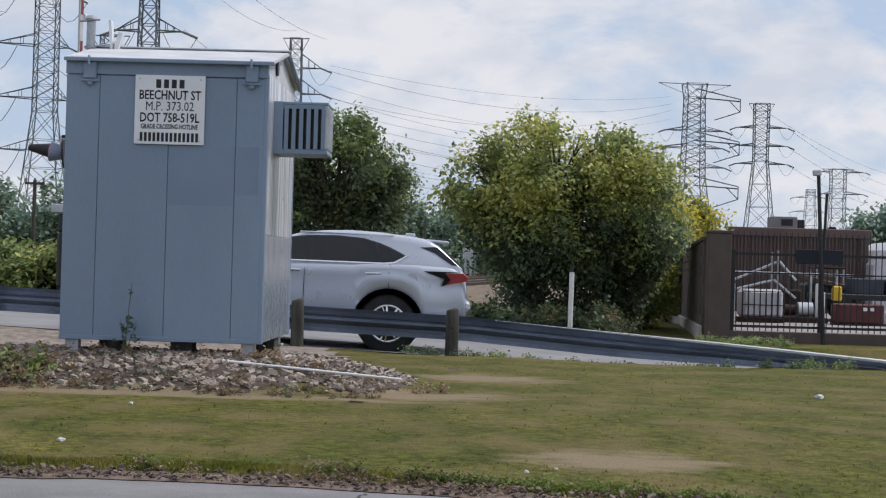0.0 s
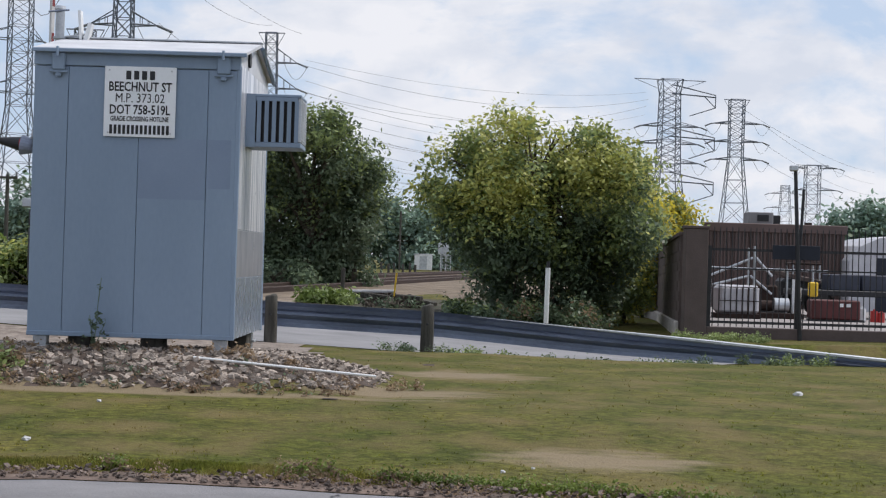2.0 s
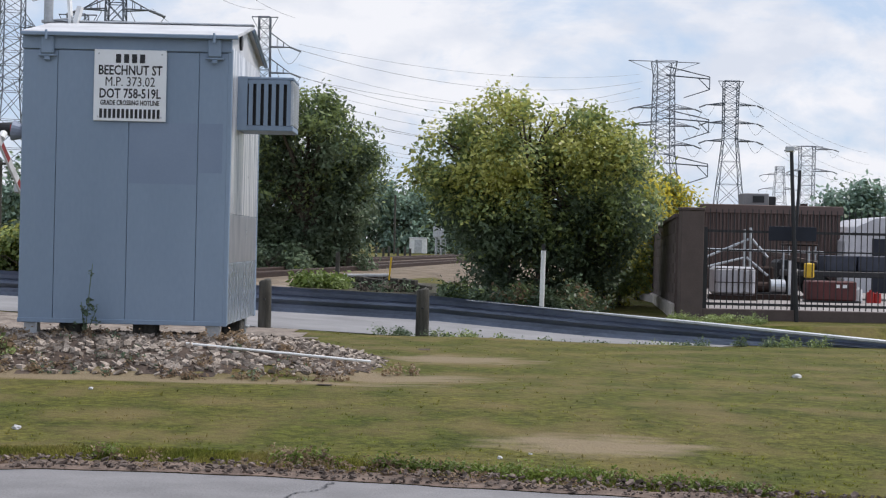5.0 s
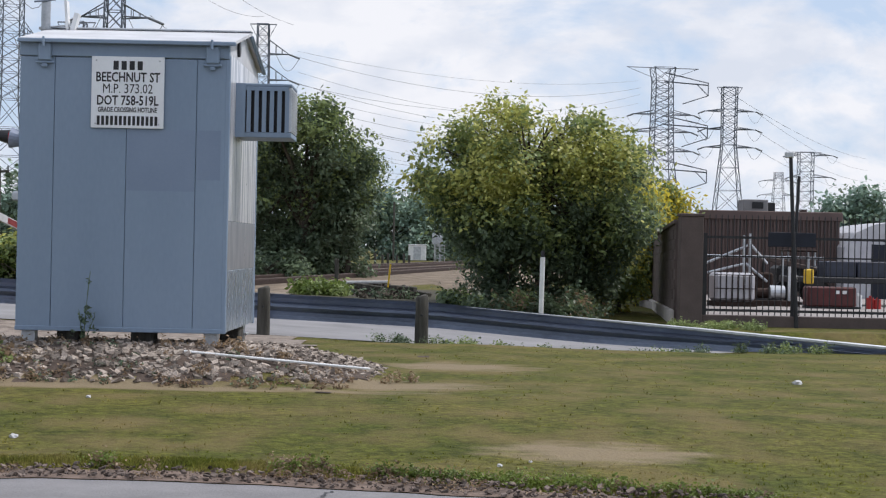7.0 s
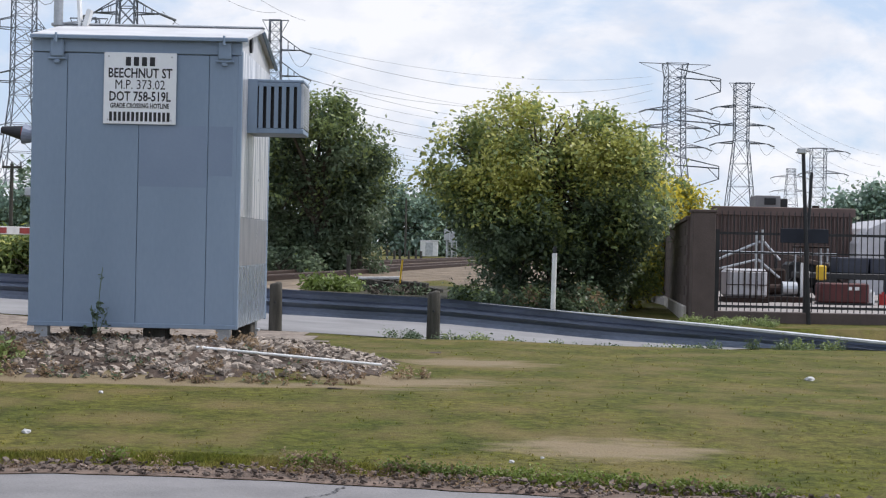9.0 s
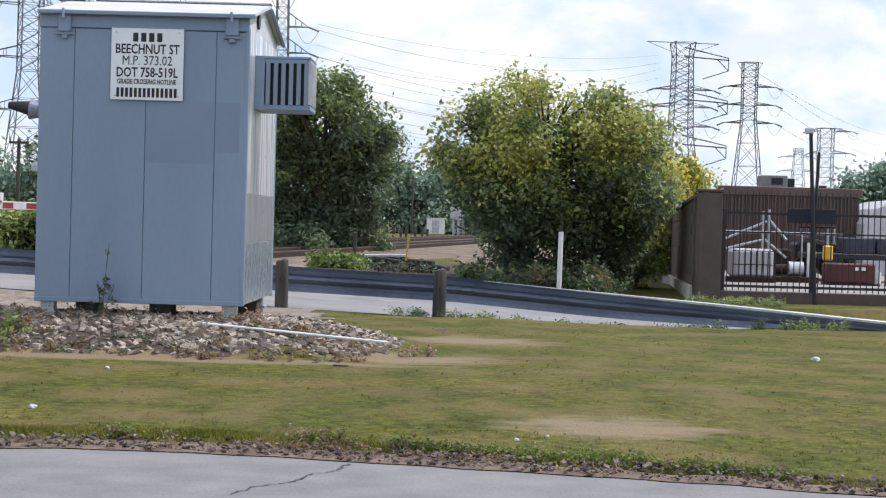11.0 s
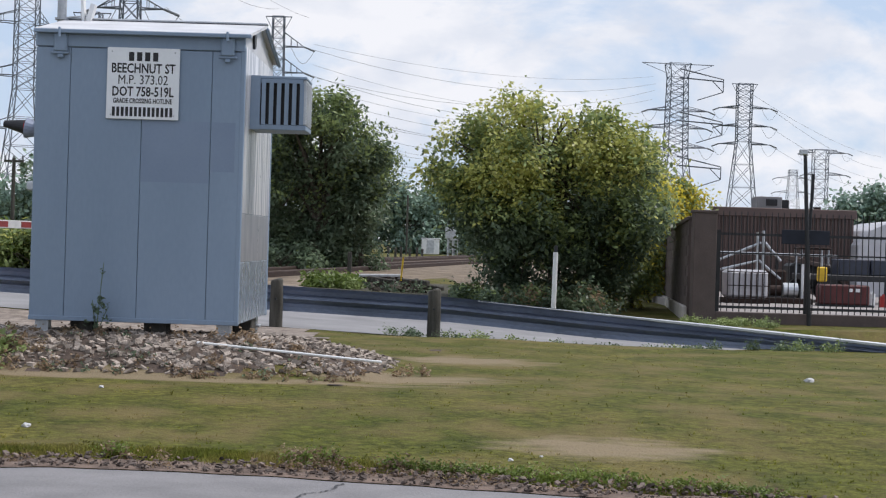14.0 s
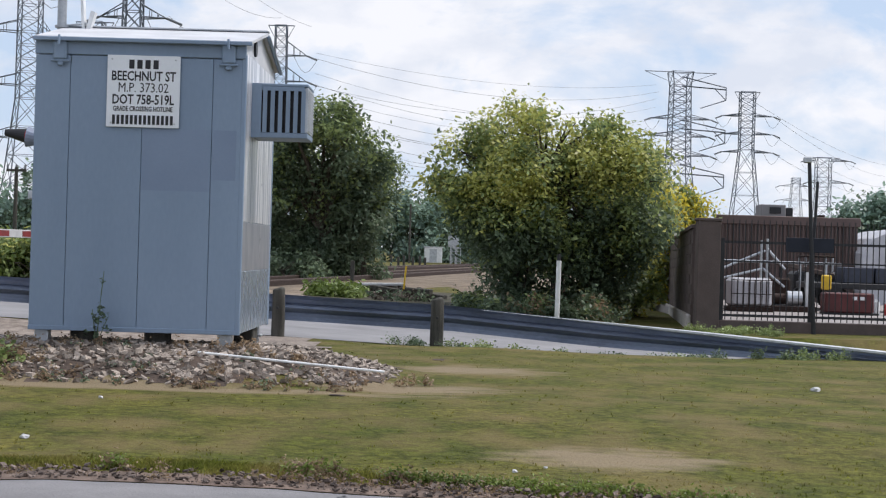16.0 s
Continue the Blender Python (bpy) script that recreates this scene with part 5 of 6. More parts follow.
        v1 = [bm.verts.new((x, s * (0.93 - 0.11 * soft(-3.9, -4.64, x)), z)) for x, z in pts]
        bm.faces.new(v0)
        bm.faces.new(v1[::-1])
        for i in range(5):
            bm.faces.new((v0[i], v0[(i + 1) % 5], v1[(i + 1) % 5], v1[i]))
        bmesh.ops.recalc_face_normals(bm, faces=bm.faces[:])
        part("headlamp", bm, M["car_glass"], body)
        for x in (-1.24, -2.32):
            part("door_handle", boxed(x - 0.11, x + 0.11, s * 0.905 - 0.025, s * 0.905 + 0.035, 1.0, 1.032, bevel=0.01), M["chrome"], body)
        m_ob = part("door_mirror", boxed(-3.02, -2.85, s * 1.0 - 0.10, s * 1.0 + 0.06, 1.08, 1.22, bevel=0.03), M["car_paint"], body)
        for cx in (fr, rr):
            bm = bmesh.new()
            o = arch(cx, 0.47, 14)
            i_ = arch(cx, 0.39, 14)
            va = [bm.verts.new((x, s * 0.925, z)) for x, z in o]
            vb = [bm.verts.new((x, s * 0.925, z)) for x, z in i_]
            for k in range(13):
                bm.faces.new((va[k], va[k + 1], vb[k + 1], vb[k]))
            bmesh.ops.solidify(bm, geom=bm.faces[:], thickness=0.03)
            part("wheel_arch_trim", bm, M["black"], body)
        part("sill_trim", boxed(-3.28, -1.45, s * 0.91 - 0.02, s * 0.91 + 0.015, 0.24, 0.36, bevel=0.01), M["black"], body)
        for x in (-2.15, -1.03, -3.18):
            part("door_seam", boxed(x - 0.004, x + 0.004, s * 0.921 - 0.004, s * 0.921 + 0.002, 0.40, 1.05), M["black"], body)
    part("rear_bumper", boxed(-0.16, 0.06, -0.80, 0.80, 0.56, 0.72, bevel=0.05), M["car_paint"], body)
    part("rear_bumper_trim", boxed(-0.2, 0.015, -0.84, 0.84, 0.33, 0.44, bevel=0.02), M["black"], body)
    part("front_grille", boxed(-4.66, -4.60, -0.45, 0.45, 0.42, 0.82, bevel=0.02), M["black"], body)
    for cx in (fr, rr):
        for s in (-1, 1):
            w = part("wheel", cyl((0, -0.11, 0), (0, 0.11, 0), 0.362, 32), M["rubber"], car, "black tyre on a spoked alloy rim")
            w.matrix_basis = pose(cx, s * 0.80, 0.362)
            part("rim", cyl((0, s * 0.105, 0), (0, s * 0.115, 0), 0.245, 28), M["black"], w)
            bm = bmesh.new()
            for k in range(7):
                a = 2 * math.pi * k / 7
                for d in (-0.12, 0.12):
                    strut(bm, (0, s * 0.125, 0), (0.235 * math.cos(a + d), s * 0.122, 0.235 * math.sin(a + d)), 0.016, 4)
            bmesh.ops.create_cone(bm, cap_ends=True, segments=16, radius1=0.05, radius2=0.05, depth=0.02, matrix=pose(0, s * 0.12, 0, 90))
            for k in range(28):
                a, c = 2 * math.pi * k / 28, 2 * math.pi * (k + 1) / 28
                strut(bm, (0.238 * math.cos(a), s * 0.118, 0.238 * math.sin(a)), (0.238 * math.cos(c), s * 0.118, 0.238 * math.sin(c)), 0.016, 4)
            part("spokes", bm, M["chrome"], w, "bright alloy spokes")
            CAR_WHEELS.append((w, cx, s))


build_car()

# ---- walled yard ----
WX, WY = 4.60, 32.0


def yard_wall():
    t = thing("yard_wall", pose(0, 0, 0), "dark brown masonry screen wall with a square end pier", "wall")
    part("pier", boxed(WX, WX + 0.44, WY, WY + 0.44, -0.35, 1.93, bevel=0.012), M["brown_wall"], t)
    part("cap", boxed(WX - 0.02, WX + 0.46, WY - 0.02, WY + 0.46, 1.93, 1.99, bevel=0.012), M["brown_wall"], t)
    # courses of block along the side wall
    x0, y0, x1, y1 = WX + 0.05, WY + 0.44, 6.40, 53.0
    n, rows = 16, 10
    L = math.hypot(x1 - x0, y1 - y0)
    yaw = math.degrees(math.atan2(y1 - y0, x1 - x0))
    part("wall_core", boxed(0, L, -0.09, 0.09, -0.4, 1.79, m=pose(x0, y0, 0, 0, 0.95, yaw)), M["brown_wall"], t)
    first = None
    for r in range(rows):
        for i in range(n):
            u = (i + (0.5 if r % 2 else 0)) * L / n
            if u + L / n > L:
                continue
            m = pose(x0, y0, 0, 0, 0.95, yaw) @ pose(u, 0.09, -0.3 + r * 0.2)
            if first is None:
                first = part("block", boxed(0.006, L / n - 0.006, 0.0, 0.012, 0.005, 0.195), M["brown_wall"], t)
                first.matrix_basis = m
            else:
                o = new("block", first.data)
                o.parent, o.matrix_basis = t, m
    part("coping", boxed(0, L, -0.12, 0.13, 1.79, 1.87, m=pose(x0, y0, 0, 0, 0.95, yaw), bevel=0.01), M["brown_wall"], t)
    part("plinth", boxed(-0.02, L, 0.09, 0.17, -0.7, 0.10, m=pose(x0, y0, 0, 0, 0.45, yaw), bevel=0.01), M["plinth"], t, "pale concrete plinth under the wall")
    # low sill below the fence
    part("sill", boxed(WX + 0.44, 14.0, WY + 0.05, WY + 0.30, -0.35, 0.03, bevel=0.012), M["brown_wall"], t)


yard_wall()


def fence():
    t = thing("iron_fence", pose(0, 0, 0), "black iron picket fence with sliding gate", "fence")
    x0, x1 = WX + 0.46, 13.4
    for z in (0.10, 1.52):
        part("fence_rail", boxed(x0, x1, WY + 0.15, WY + 0.19, z, z + 0.05), M["black"], t)
    part("fence_rail", boxed(x0, x1, WY + 0.155, WY + 0.185, 1.16, 1.19), M["black"], t)
    for x in (x0 + 0.03, 6.83, 9.1, 11.3):
        part("fence_post", boxed(x - 0.045, x + 0.045, WY + 0.12, WY + 0.21, -0.05, 1.62, bevel=0.006), M["black"], t)
    first = None
    x = x0 + 0.12
    while x < x1:
        if first is None:
            first = part("picket", boxed(-0.0085, 0.0085, -0.0085, 0.0085, 0.04, 1.98), M["black"], t)
            first.matrix_basis = pose(x, WY + 0.17, 0)
        else:
            o = new("picket", first.data)
            o.parent, o.matrix_basis = t, pose(x, WY + 0.17, 0)
        x += 0.118
    b = put(boxed(6.31, 7.24, WY + 0.10, WY + 0.125, 1.38, 1.66, bevel=0.005), "sign_board", M["navy"])
    tagged(b, "dark navy blank sign board fixed to the fence", "sign")


fence()


def lamp_pole():
    t = thing("lamp_pole", pose(6.83, 31.85, -0.1, 0, -3.0, 0), "thin dark steel lamp pole beside the fence", "lamp post")
    part("pole", cyl((0, 0, -0.1), (0, 0, 3.22), 0.045, 12, 0.036), M["black"], t)
    part("head", boxed(-0.11, 0.05, -0.06, 0.06, 3.2, 3.32, bevel=0.02), M["galv"], t)
    t2 = thing("short_mast", pose(6.98, 33.0, 0, 0, 2.0, 0), "thin dark mast behind the fence", "post")
    part("pole", cyl((0, 0, -0.1), (0, 0, 2.8), 0.03, 10), M["black"], t2)


lamp_pole()


def yard():
    pav = put(boxed(5.2, 30, 32.45, 52, -0.3, -0.01), "pavement", M["yard_concrete"])
    tagged(pav, "pale concrete yard pavement", "pavement", kind="structure")
    # corrugated building at the back
    t = thing("metal_building", pose(0, 0, 0), "brown corrugated metal industrial building with a roof unit", "building")
    part("wall", boxed(7.75, 11.98, 50, 56, -0.3, 2.40), M["brown_metal"], t)
    part("fascia", boxed(7.68, 12.05, 49.9, 50, 2.28, 2.55, bevel=0.02), M["brown_metal"], t)
    first = None
    for i in range(38):
        x = 7.8 + i * 0.11
        if first is None:
            first = part("rib", boxed(-0.02, 0.02, -0.06, 0.0, -0.3, 2.28), M["brown_metal"], t)
            first.matrix_basis = pose(x, 50, 0)
        else:
            o = new("rib", first.data)
            o.parent, o.matrix_basis = t, pose(x, 50, 0)
    u = part("roof_unit", boxed(9.24, 10.0, 51, 52, 2.4, 2.93, bevel=0.02), M["concrete"], t, "pale grey rooftop air handler")
    part("louvre", boxed(9.5, 9.85, 50.98, 51.01, 2.65, 2.85), M["black"], u)
    part("hood", boxed(10.0, 10.24, 51.1, 51.9, 2.4, 2.85, bevel=0.02), M["black"], u)
    part("roof_vent", boxed(11.0, 11.2, 51, 51.2, 2.4, 2.65), M["rust"], t)
    # white tank in a cage
    t = thing("caged_tank", pose(6.42, 39.0, 0), "white plastic tank in a pinkish steel cage", "tank")
    part("tank", boxed(0, 0.98, 0, 0.95, 0.10, 0.78, bevel=0.08), M["tank_plastic"], t)
    part("pallet", boxed(-0.02, 1.0, -0.02, 0.97, -0.02, 0.1), M["rust"], t)
    for i in range(8):
        x = 0.0 + i * 0.137
        part("cage_bar", cyl((x, -0.02, 0.08), (x, -0.02, 0.74), 0.013, 6), M["rust"], t)
    for z in (0.12, 0.4, 0.72):
        part("cage_bar", boxed(-0.02, 1.0, -0.035, -0.02, z, z + 0.02), M["rust"], t)
    # trailer with a leaning frame
    t = thing("drilling_frame", pose(6.4, 41.5, 0), "pale steel A-frame lifting rig standing in the yard", "rig")
    for a, b in (((0.0, 0, 0.9), (1.25, 0, 1.45)), ((0.25, 0, 0.75), (1.2, 0, 1.0)), ((1.2, 0, 1.0), (1.75, 0, 0.55)), ((1.15, 0, 0.0), (1.15, 0, 1.7)), ((1.3, 0, 0.4), (1.3, 0, 1.75)), ((1.3, 0, 1.5), (1.75, 0, 1.0)), ((0.2, 0, 0.0), (0.2, 0, 0.9)), ((-0.1, 0.1, 1.18), (3.2, 0.1, 1.16)), ((2.15, 0.1, 0.0), (2.15, 0.1, 1.17)), ((2.8, 0.1, 0), (2.8, 0.1, 1.17))):
        part("beam", cyl(a, b, 0.032, 8), M["galv"], t)
    t = thing("pump_skid", pose(8.05, 40.0, 0), "small pump skid with pale fittings", "pump")
    part("skid", boxed(-0.6, 0.55, -0.3, 0.3, -0.02, 0.12, bevel=0.01), M["rust"], t)
    part("pump_case", cyl((-0.15, -0.1, 0.32), (0.2, -0.1, 0.32), 0.17, 16), M["galv"], t)
    part("motor", cyl((-0.45, 0, 0.3), (-0.15, 0, 0.3), 0.12, 14), M["rust"], t)
    part("pipe", cyl((0.35, 0, 0.1), (0.35, 0, 0.95), 0.06, 12), M["white_paint"], t)
    part("pipe", cyl((0.5, 0.1, 0.1), (0.5, 0.1, 0.75), 0.05, 12), M["white_paint"], t)
    t = thing("yellow_case", pose(8.86, 40.0, 0), "bright yellow upright equipment case", "case")
    part("case", boxed(-0.11, 0.11, -0.1, 0.1, 0.54, 0.90, bevel=0.03), M["yellow_paint"], t)
    part("stand", boxed(-0.03, 0.03, -0.03, 0.03, -0.02, 0.54), M["black"], t)
    t = thing("red_bin", pose(9.25, 39.0, 0), "dark red steel bin with pale marks", "bin")
    part("bin_body", boxed(-0.68, 0.45, -0.3, 0.3, 0.04, 0.50, bevel=0.03), M["dark_red"], t)
    for x in (-0.05, 0.12):
        part("mark", boxed(x, x + 0.1, -0.305, -0.3, 0.34, 0.42), M["white_paint"], t)
    part("skid", boxed(-0.7, 0.57, -0.25, 0.25, -0.02, 0.04), M["black"], t)
    for i, (x, m, h) in enumerate(((9.72, "white_paint", 0.42), (9.87, "white_paint", 0.36), (10.15, "red_paint", 0.3), (10.32, "red_paint", 0.26))):
        t = thing("canister", pose(x, 39.2, 0), ("white" if i < 2 else "red") + " plastic fluid canister on the pavement", "canister", "canisters in the yard")
        part("canister_body", cyl((0, 0, -0.02), (0, 0, h * 0.85), 0.09, 14, 0.085), M[m], t)
        part("cap", cyl((0, 0, h * 0.85), (0, 0, h), 0.03, 10), M[m], t)
    t = thing("engine_case", pose(7.95, 42.0, 0), "dark grimy engine housing on a steel base", "machine")
    part("housing", boxed(-0.35, 0.4, -0.3, 0.3, 0.12, 0.78, bevel=0.05), M["rust"], t)
    part("base", boxed(-0.5, 0.6, -0.35, 0.35, -0.02, 0.12, bevel=0.01), M["black"], t)
    part("exhaust", cyl((0.2, 0, 0.78), (0.2, 0, 1.05), 0.04, 10), M["black"], t)
    t = thing("utility_loader", pose(9.3, 43.5, 0), "dark small loader with a raised boom", "loader")
    part("loader_body", boxed(-0.6, 0.7, -0.5, 0.5, 0.28, 0.95, bevel=0.08), M["black"], t)
    part("canopy", boxed(-0.35, 0.45, -0.45, 0.45, 1.32, 1.38, bevel=0.02), M["rust"], t)
    for x in (-0.3, 0.4):
        for y in (-0.4, 0.4):
            part("canopy_post", cyl((x, y, 0.9), (x, y, 1.33), 0.025, 8), M["galv"], t)
    part("boom", boxed(-1.4, 0.2, -0.06, 0.06, -0.06, 0.06, m=pose(0.2, -0.55, 0.9, 0, 12, 0), bevel=0.01), M["rail_steel"], t)
    for x in (-0.4, 0.5):
        for y in (-0.55, 0.55):
            part("wheel", cyl((x, y - 0.1, 0.28), (x, y + 0.1, 0.28), 0.29, 18), M["rubber"], t)
    # flat trailer and blue truck at the side
    t = thing("flat_trailer", pose(10.3, 42, 0), "dark flat-bed trailer loaded with blue crates", "trailer")
    part("bed", boxed(-1.6, 2.8, -0.8, 0.8, 0.55, 0.7, bevel=0.02), M["black"], t)
    for x in (-1.0, 1.9):
        part("wheel", cyl((x, -0.85, 0.3), (x, -0.65, 0.3), 0.31, 20), M["rubber"], t)
    for x in (-0.3, 0.5, 1.3):
        part("crate", boxed(x - 0.38, x + 0.38, -0.5, 0.5, 0.7, 1.1, bevel=0.02), M["blue_paint"], t)
    t = thing("white_tent_shed", pose(13.6, 49, 0), "white curved-roof storage shelter with grey sides", "shed")
    bm = bmesh.new()
    prism(bm, [(-1.7, -0.1), (-1.7, 1.5), (-1.35, 1.95), (-0.8, 2.2), (0, 2.3), (0.8, 2.2), (1.35, 1.95), (1.7, 1.5), (1.7, -0.1)], 0, 4)
    part("cover", bm, M["tank_plastic"], t)
    part("opening", boxed(-0.9, 0.9, -0.02, 0.0, -0.1, 1.6), M["navy"], t)


yard()

# ---- marker and litter ----
mk = thing("marker_post", pose(1.98, 33.0, -0.25, 0, 0.6, 0), "white plastic roadside marker post with a dark cap", "marker post")
part("post", cyl((0, 0, -0.2), (0, 0, 1.33), 0.05, 14), M["white_paint"], mk)
part("cap", cyl((0, 0, 1.33), (0, 0, 1.46), 0.035, 12), M["black"], mk)


def litter(x, y, s, seed, name="paper_scrap"):
    rng = random.Random(seed)
    bm = bmesh.new()
    bmesh.ops.create_icosphere(bm, subdivisions=2, radius=s)
    for v in bm.verts:
        v.co *= rng.uniform(0.6, 1.15)
        v.co.z = max(v.co.z * 0.7, -s * 0.25)
    ob = put(bm, name, M["arm_white"])
    ob.matrix_basis = pose(x, y, ground_z(x, y) + s * 0.25)
    tagged(ob, "crumpled white scrap of litter on the grass", "litter", "litter on the lawn")


for i, (x, y, s) in enumerate(((3.28, 15.2, 0.045), (0.36, 9.75, 0.018), (-2.55, 12.0, 0.02), (-2.65, 10.3, 0.03), (-0.62, 8.45, 0.015), (0.55, 9.9, 0.013))):
    litter(x, y, s, i)
pv = put(cyl((-2.11, 13.6, 0.315), (-0.58, 13.6, 0.20), 0.011, 10), "plastic_conduit", M["white_paint"])
tagged(pv, "long thin white plastic conduit lying on the gravel", "pipe")


# ---- gravel heap ----
CHIP = [(-1, -1, -1), (1, -1, -1), (1, 1, -1), (-1, 1, -1), (-1, -1, 1), (1, -1, 1), (1, 1, 1), (-1, 1, 1)]
CHIP_FACES = [(0, 3, 2), (0, 2, 1), (4, 5, 6), (4, 6, 7), (0, 1, 5), (0, 5, 4), (1, 2, 6), (1, 6, 5), (2, 3, 7), (2, 7, 6), (3, 0, 4), (3, 4, 7)]


def stone_mesh(seed):
    """A broken, angular stone."""
    rng = random.Random(seed)
    me = bpy.data.meshes.new("stone")
    me.from_pydata([(x * rng.uniform(0.45, 1.0), y * rng.uniform(0.45, 1.0), z * rng.uniform(0.25, 0.6)) for x, y, z in CHIP], [], CHIP_FACES)
    return me


M["earth"] = mat("earth", (0.105, 0.076, 0.060), (0.042, 0.031, 0.026), rough=0.95, scale=7, fine=40, bump=0.5)
M["stone"] = mat("stone", (0.41, 0.355, 0.31), (0.17, 0.138, 0.115), rough=0.9, scale=3, fine=20, bump=0.2, rand=0.45)
M["stone_bits"] = mat("stone_bits", (0.40, 0.345, 0.30), (0.16, 0.13, 0.108), rough=0.9, scale=9, fine=40, bump=0.2, island=0.5)
M["dark_bits"] = mat("dark_bits", (0.18, 0.142, 0.122), (0.065, 0.050, 0.044), rough=0.95, scale=9, fine=40, bump=0.2, island=0.6)


def scatter(name, pts, sizes, material, seed, label, category):
    """Loose stones joined into one mesh."""
    rng = np.random.default_rng(seed)
    V, Fc = np.array(CHIP, float), np.array(CHIP_FACES)
    vs, fs = [], []
    for (x, y, z), s in zip(pts, sizes):
        k = V * rng.uniform(0.45, 1.05, (len(V), 3)) * np.array([rng.uniform(0.8, 1.5), rng.uniform(0.7, 1.1), 0.5]) * s
        k[:, 2] += k[:, 0] * rng.uniform(-0.5, 0.5) + k[:, 1] * rng.uniform(-0.5, 0.5)
        a = rng.uniform(0, 6.28)
        c, sn = math.cos(a), math.sin(a)
        k = np.stack([k[:, 0] * c - k[:, 1] * sn, k[:, 0] * sn + k[:, 1] * c, k[:, 2]], 1) + (x, y, z)
        fs.append(Fc + len(vs) * len(V))
        vs.append(k)
    me = bpy.data.meshes.new(name)
    me.from_pydata(np.concatenate(vs).tolist(), [], np.concatenate(fs).tolist())
    me.materials.append(material)
    return tagged(new(name, me), label, category, kind="stuff")


def gravel():
    rng = random.Random(8)
    heap = thing("gravel_heap", pose(0, 0, 0), "heap of pale broken stones under the bungalow", "gravel")
    bm = bmesh.new()
    xs, ys = np.arange(-6.6, 0.31, 0.12), np.arange(12.7, 17.3, 0.12)
    g = {}
    for i, x in enumerate(xs):
        for j, y in enumerate(ys):
            if mound(x, y) > 0.02 + 0.05 * noise.noise((x * 2, y * 2, 5)):
                g[i, j] = bm.verts.new((x, y, ground_z(x, y) + 0.006 + 0.012 * noise.noise((x * 6, y * 6, 1))))
    for (i, j) in list(g):
        q = [(i, j), (i + 1, j), (i + 1, j + 1), (i, j + 1)]
        if all(k in g for k in q):
            bm.faces.new([g[k] for k in q])
    part("earth", bm, M["earth"], heap, "brown soil between the stones", smooth=True)
    # flat pale gravel that runs back to the road
    bm = bmesh.new()
    g = {}
    for i, x in enumerate(np.arange(-9.0, -0.6, 0.2)):
        for j, y in enumerate(np.arange(15.6, 20.95, 0.2)):
            if x < -1.1 - 0.12 * (y - 15.6) + 0.3 * noise.noise((x, y, 2)):
                g[i, j] = bm.verts.new((x, y, ground_z(x, y) + 0.012))
    for (i, j) in list(g):
        q = [(i, j), (i + 1, j), (i + 1, j + 1), (i, j + 1)]
        if all(k in g for k in q):
            bm.faces.new([g[k] for k in q])
    part("gravel_sheet", bm, M["pale_gravel"], heap, "flat pale gravel", smooth=True)
    meshes = [stone_mesh(i) for i in range(6)]
    for m in meshes:
        m.materials.append(M["stone"])
    pts = []
    while len(pts) < 6500:
        x, y = rng.uniform(-6.4, 0.0), rng.uniform(12.7, 17.0)
        h = mound(x, y)
        if h < 0.015 + 0.1 * rng.random() ** 2 or (BX0 + 0.1 < x < BX1 - 0.1 and 14.4 < y < 15.7):
            continue
        pts.append((x, y, ground_z(x, y)))
    pts.sort(key=lambda p: abs(p[1] - 13.45) + 0.15 * abs(p[0] + 2.2))
    for i, (x, y, z) in enumerate(pts[:280]):
        o = new("stone", meshes[i % 6])
        o.parent = heap
        s = rng.uniform(0.018, 0.042)
        o.matrix_basis = pose(x, y, z + s * 0.25, rng.uniform(-25, 25), rng.uniform(-25, 25), rng.uniform(0, 360)) @ Matrix.Diagonal((s * rng.uniform(0.9, 1.5), s, s, 1))
    rest = pts[280:]
    scatter("loose_stones", [(x, y, z + 0.01) for x, y, z in rest], [0.009 + 0.029 * rng.random() ** 1.6 for _ in rest], M["stone_bits"], 3, "pale broken stones of the heap", "gravel")
    edge = [(x, edge_y(x) - 0.04 + 0.5 * rng.random() ** 1.3) for x in (rng.uniform(-4.2, 4.2) for _ in range(2200))]
    scatter("road_edge_grit", [(x, y, max(ground_z(x, y), -0.085) + 0.014) for x, y in edge], [0.004 + 0.015 * rng.random() ** 2.5 for _ in edge], M["dark_bits"], 4, "dark grit and crumbs along the road edge", "grit")


gravel()
rw2 = random.Random(12)
weeds("heap_weeds", [(rw2.uniform(-4.6, -0.7), 12.95 + 0.8 * rw2.random() ** 2) for _ in range(150)], 0.05, 21, [M["dry_weed"], M["dry_weed"], M["dry_weed"], M["dry_weed"], M["leaf_dark"]], "dry brown weeds among the stones", 22, 0.026)
weeds("heap_foot_weeds", [(rw2.uniform(-4.2, -0.2), rw2.uniform(13.7, 14.05)) for _ in range(70)], 0.08, 23, [M["dry_weed"]], "dead brown weeds under the edge of the bungalow", 22, 0.026)
weeds("edge_turf", [(x, edge_y(x) + 0.46 + 0.14 * rw2.random()) for x in (rw2.uniform(-3.2, 3.4) for _ in range(2600)) if noise.noise((x * 1.9, 5.5, 0)) + 0.5 * noise.noise((x * 6, 1.5, 0)) > -0.12], 0.032, 24, [M["leaf_turf"], M["leaf_turf"], M["leaf_turf"], M["dry_weed"]], "bright green turf overhanging the road edge", 27, 0.018)
weeds("edge_roots", [(x, edge_y(x) + 0.05 + 0.36 * rw2.random()) for x in (rw2.uniform(-3.2, 3.4) for _ in range(420))], 0.016, 25, [M["dry_weed"]], "dry roots and straw on the bare road edge", 14, 0.016)
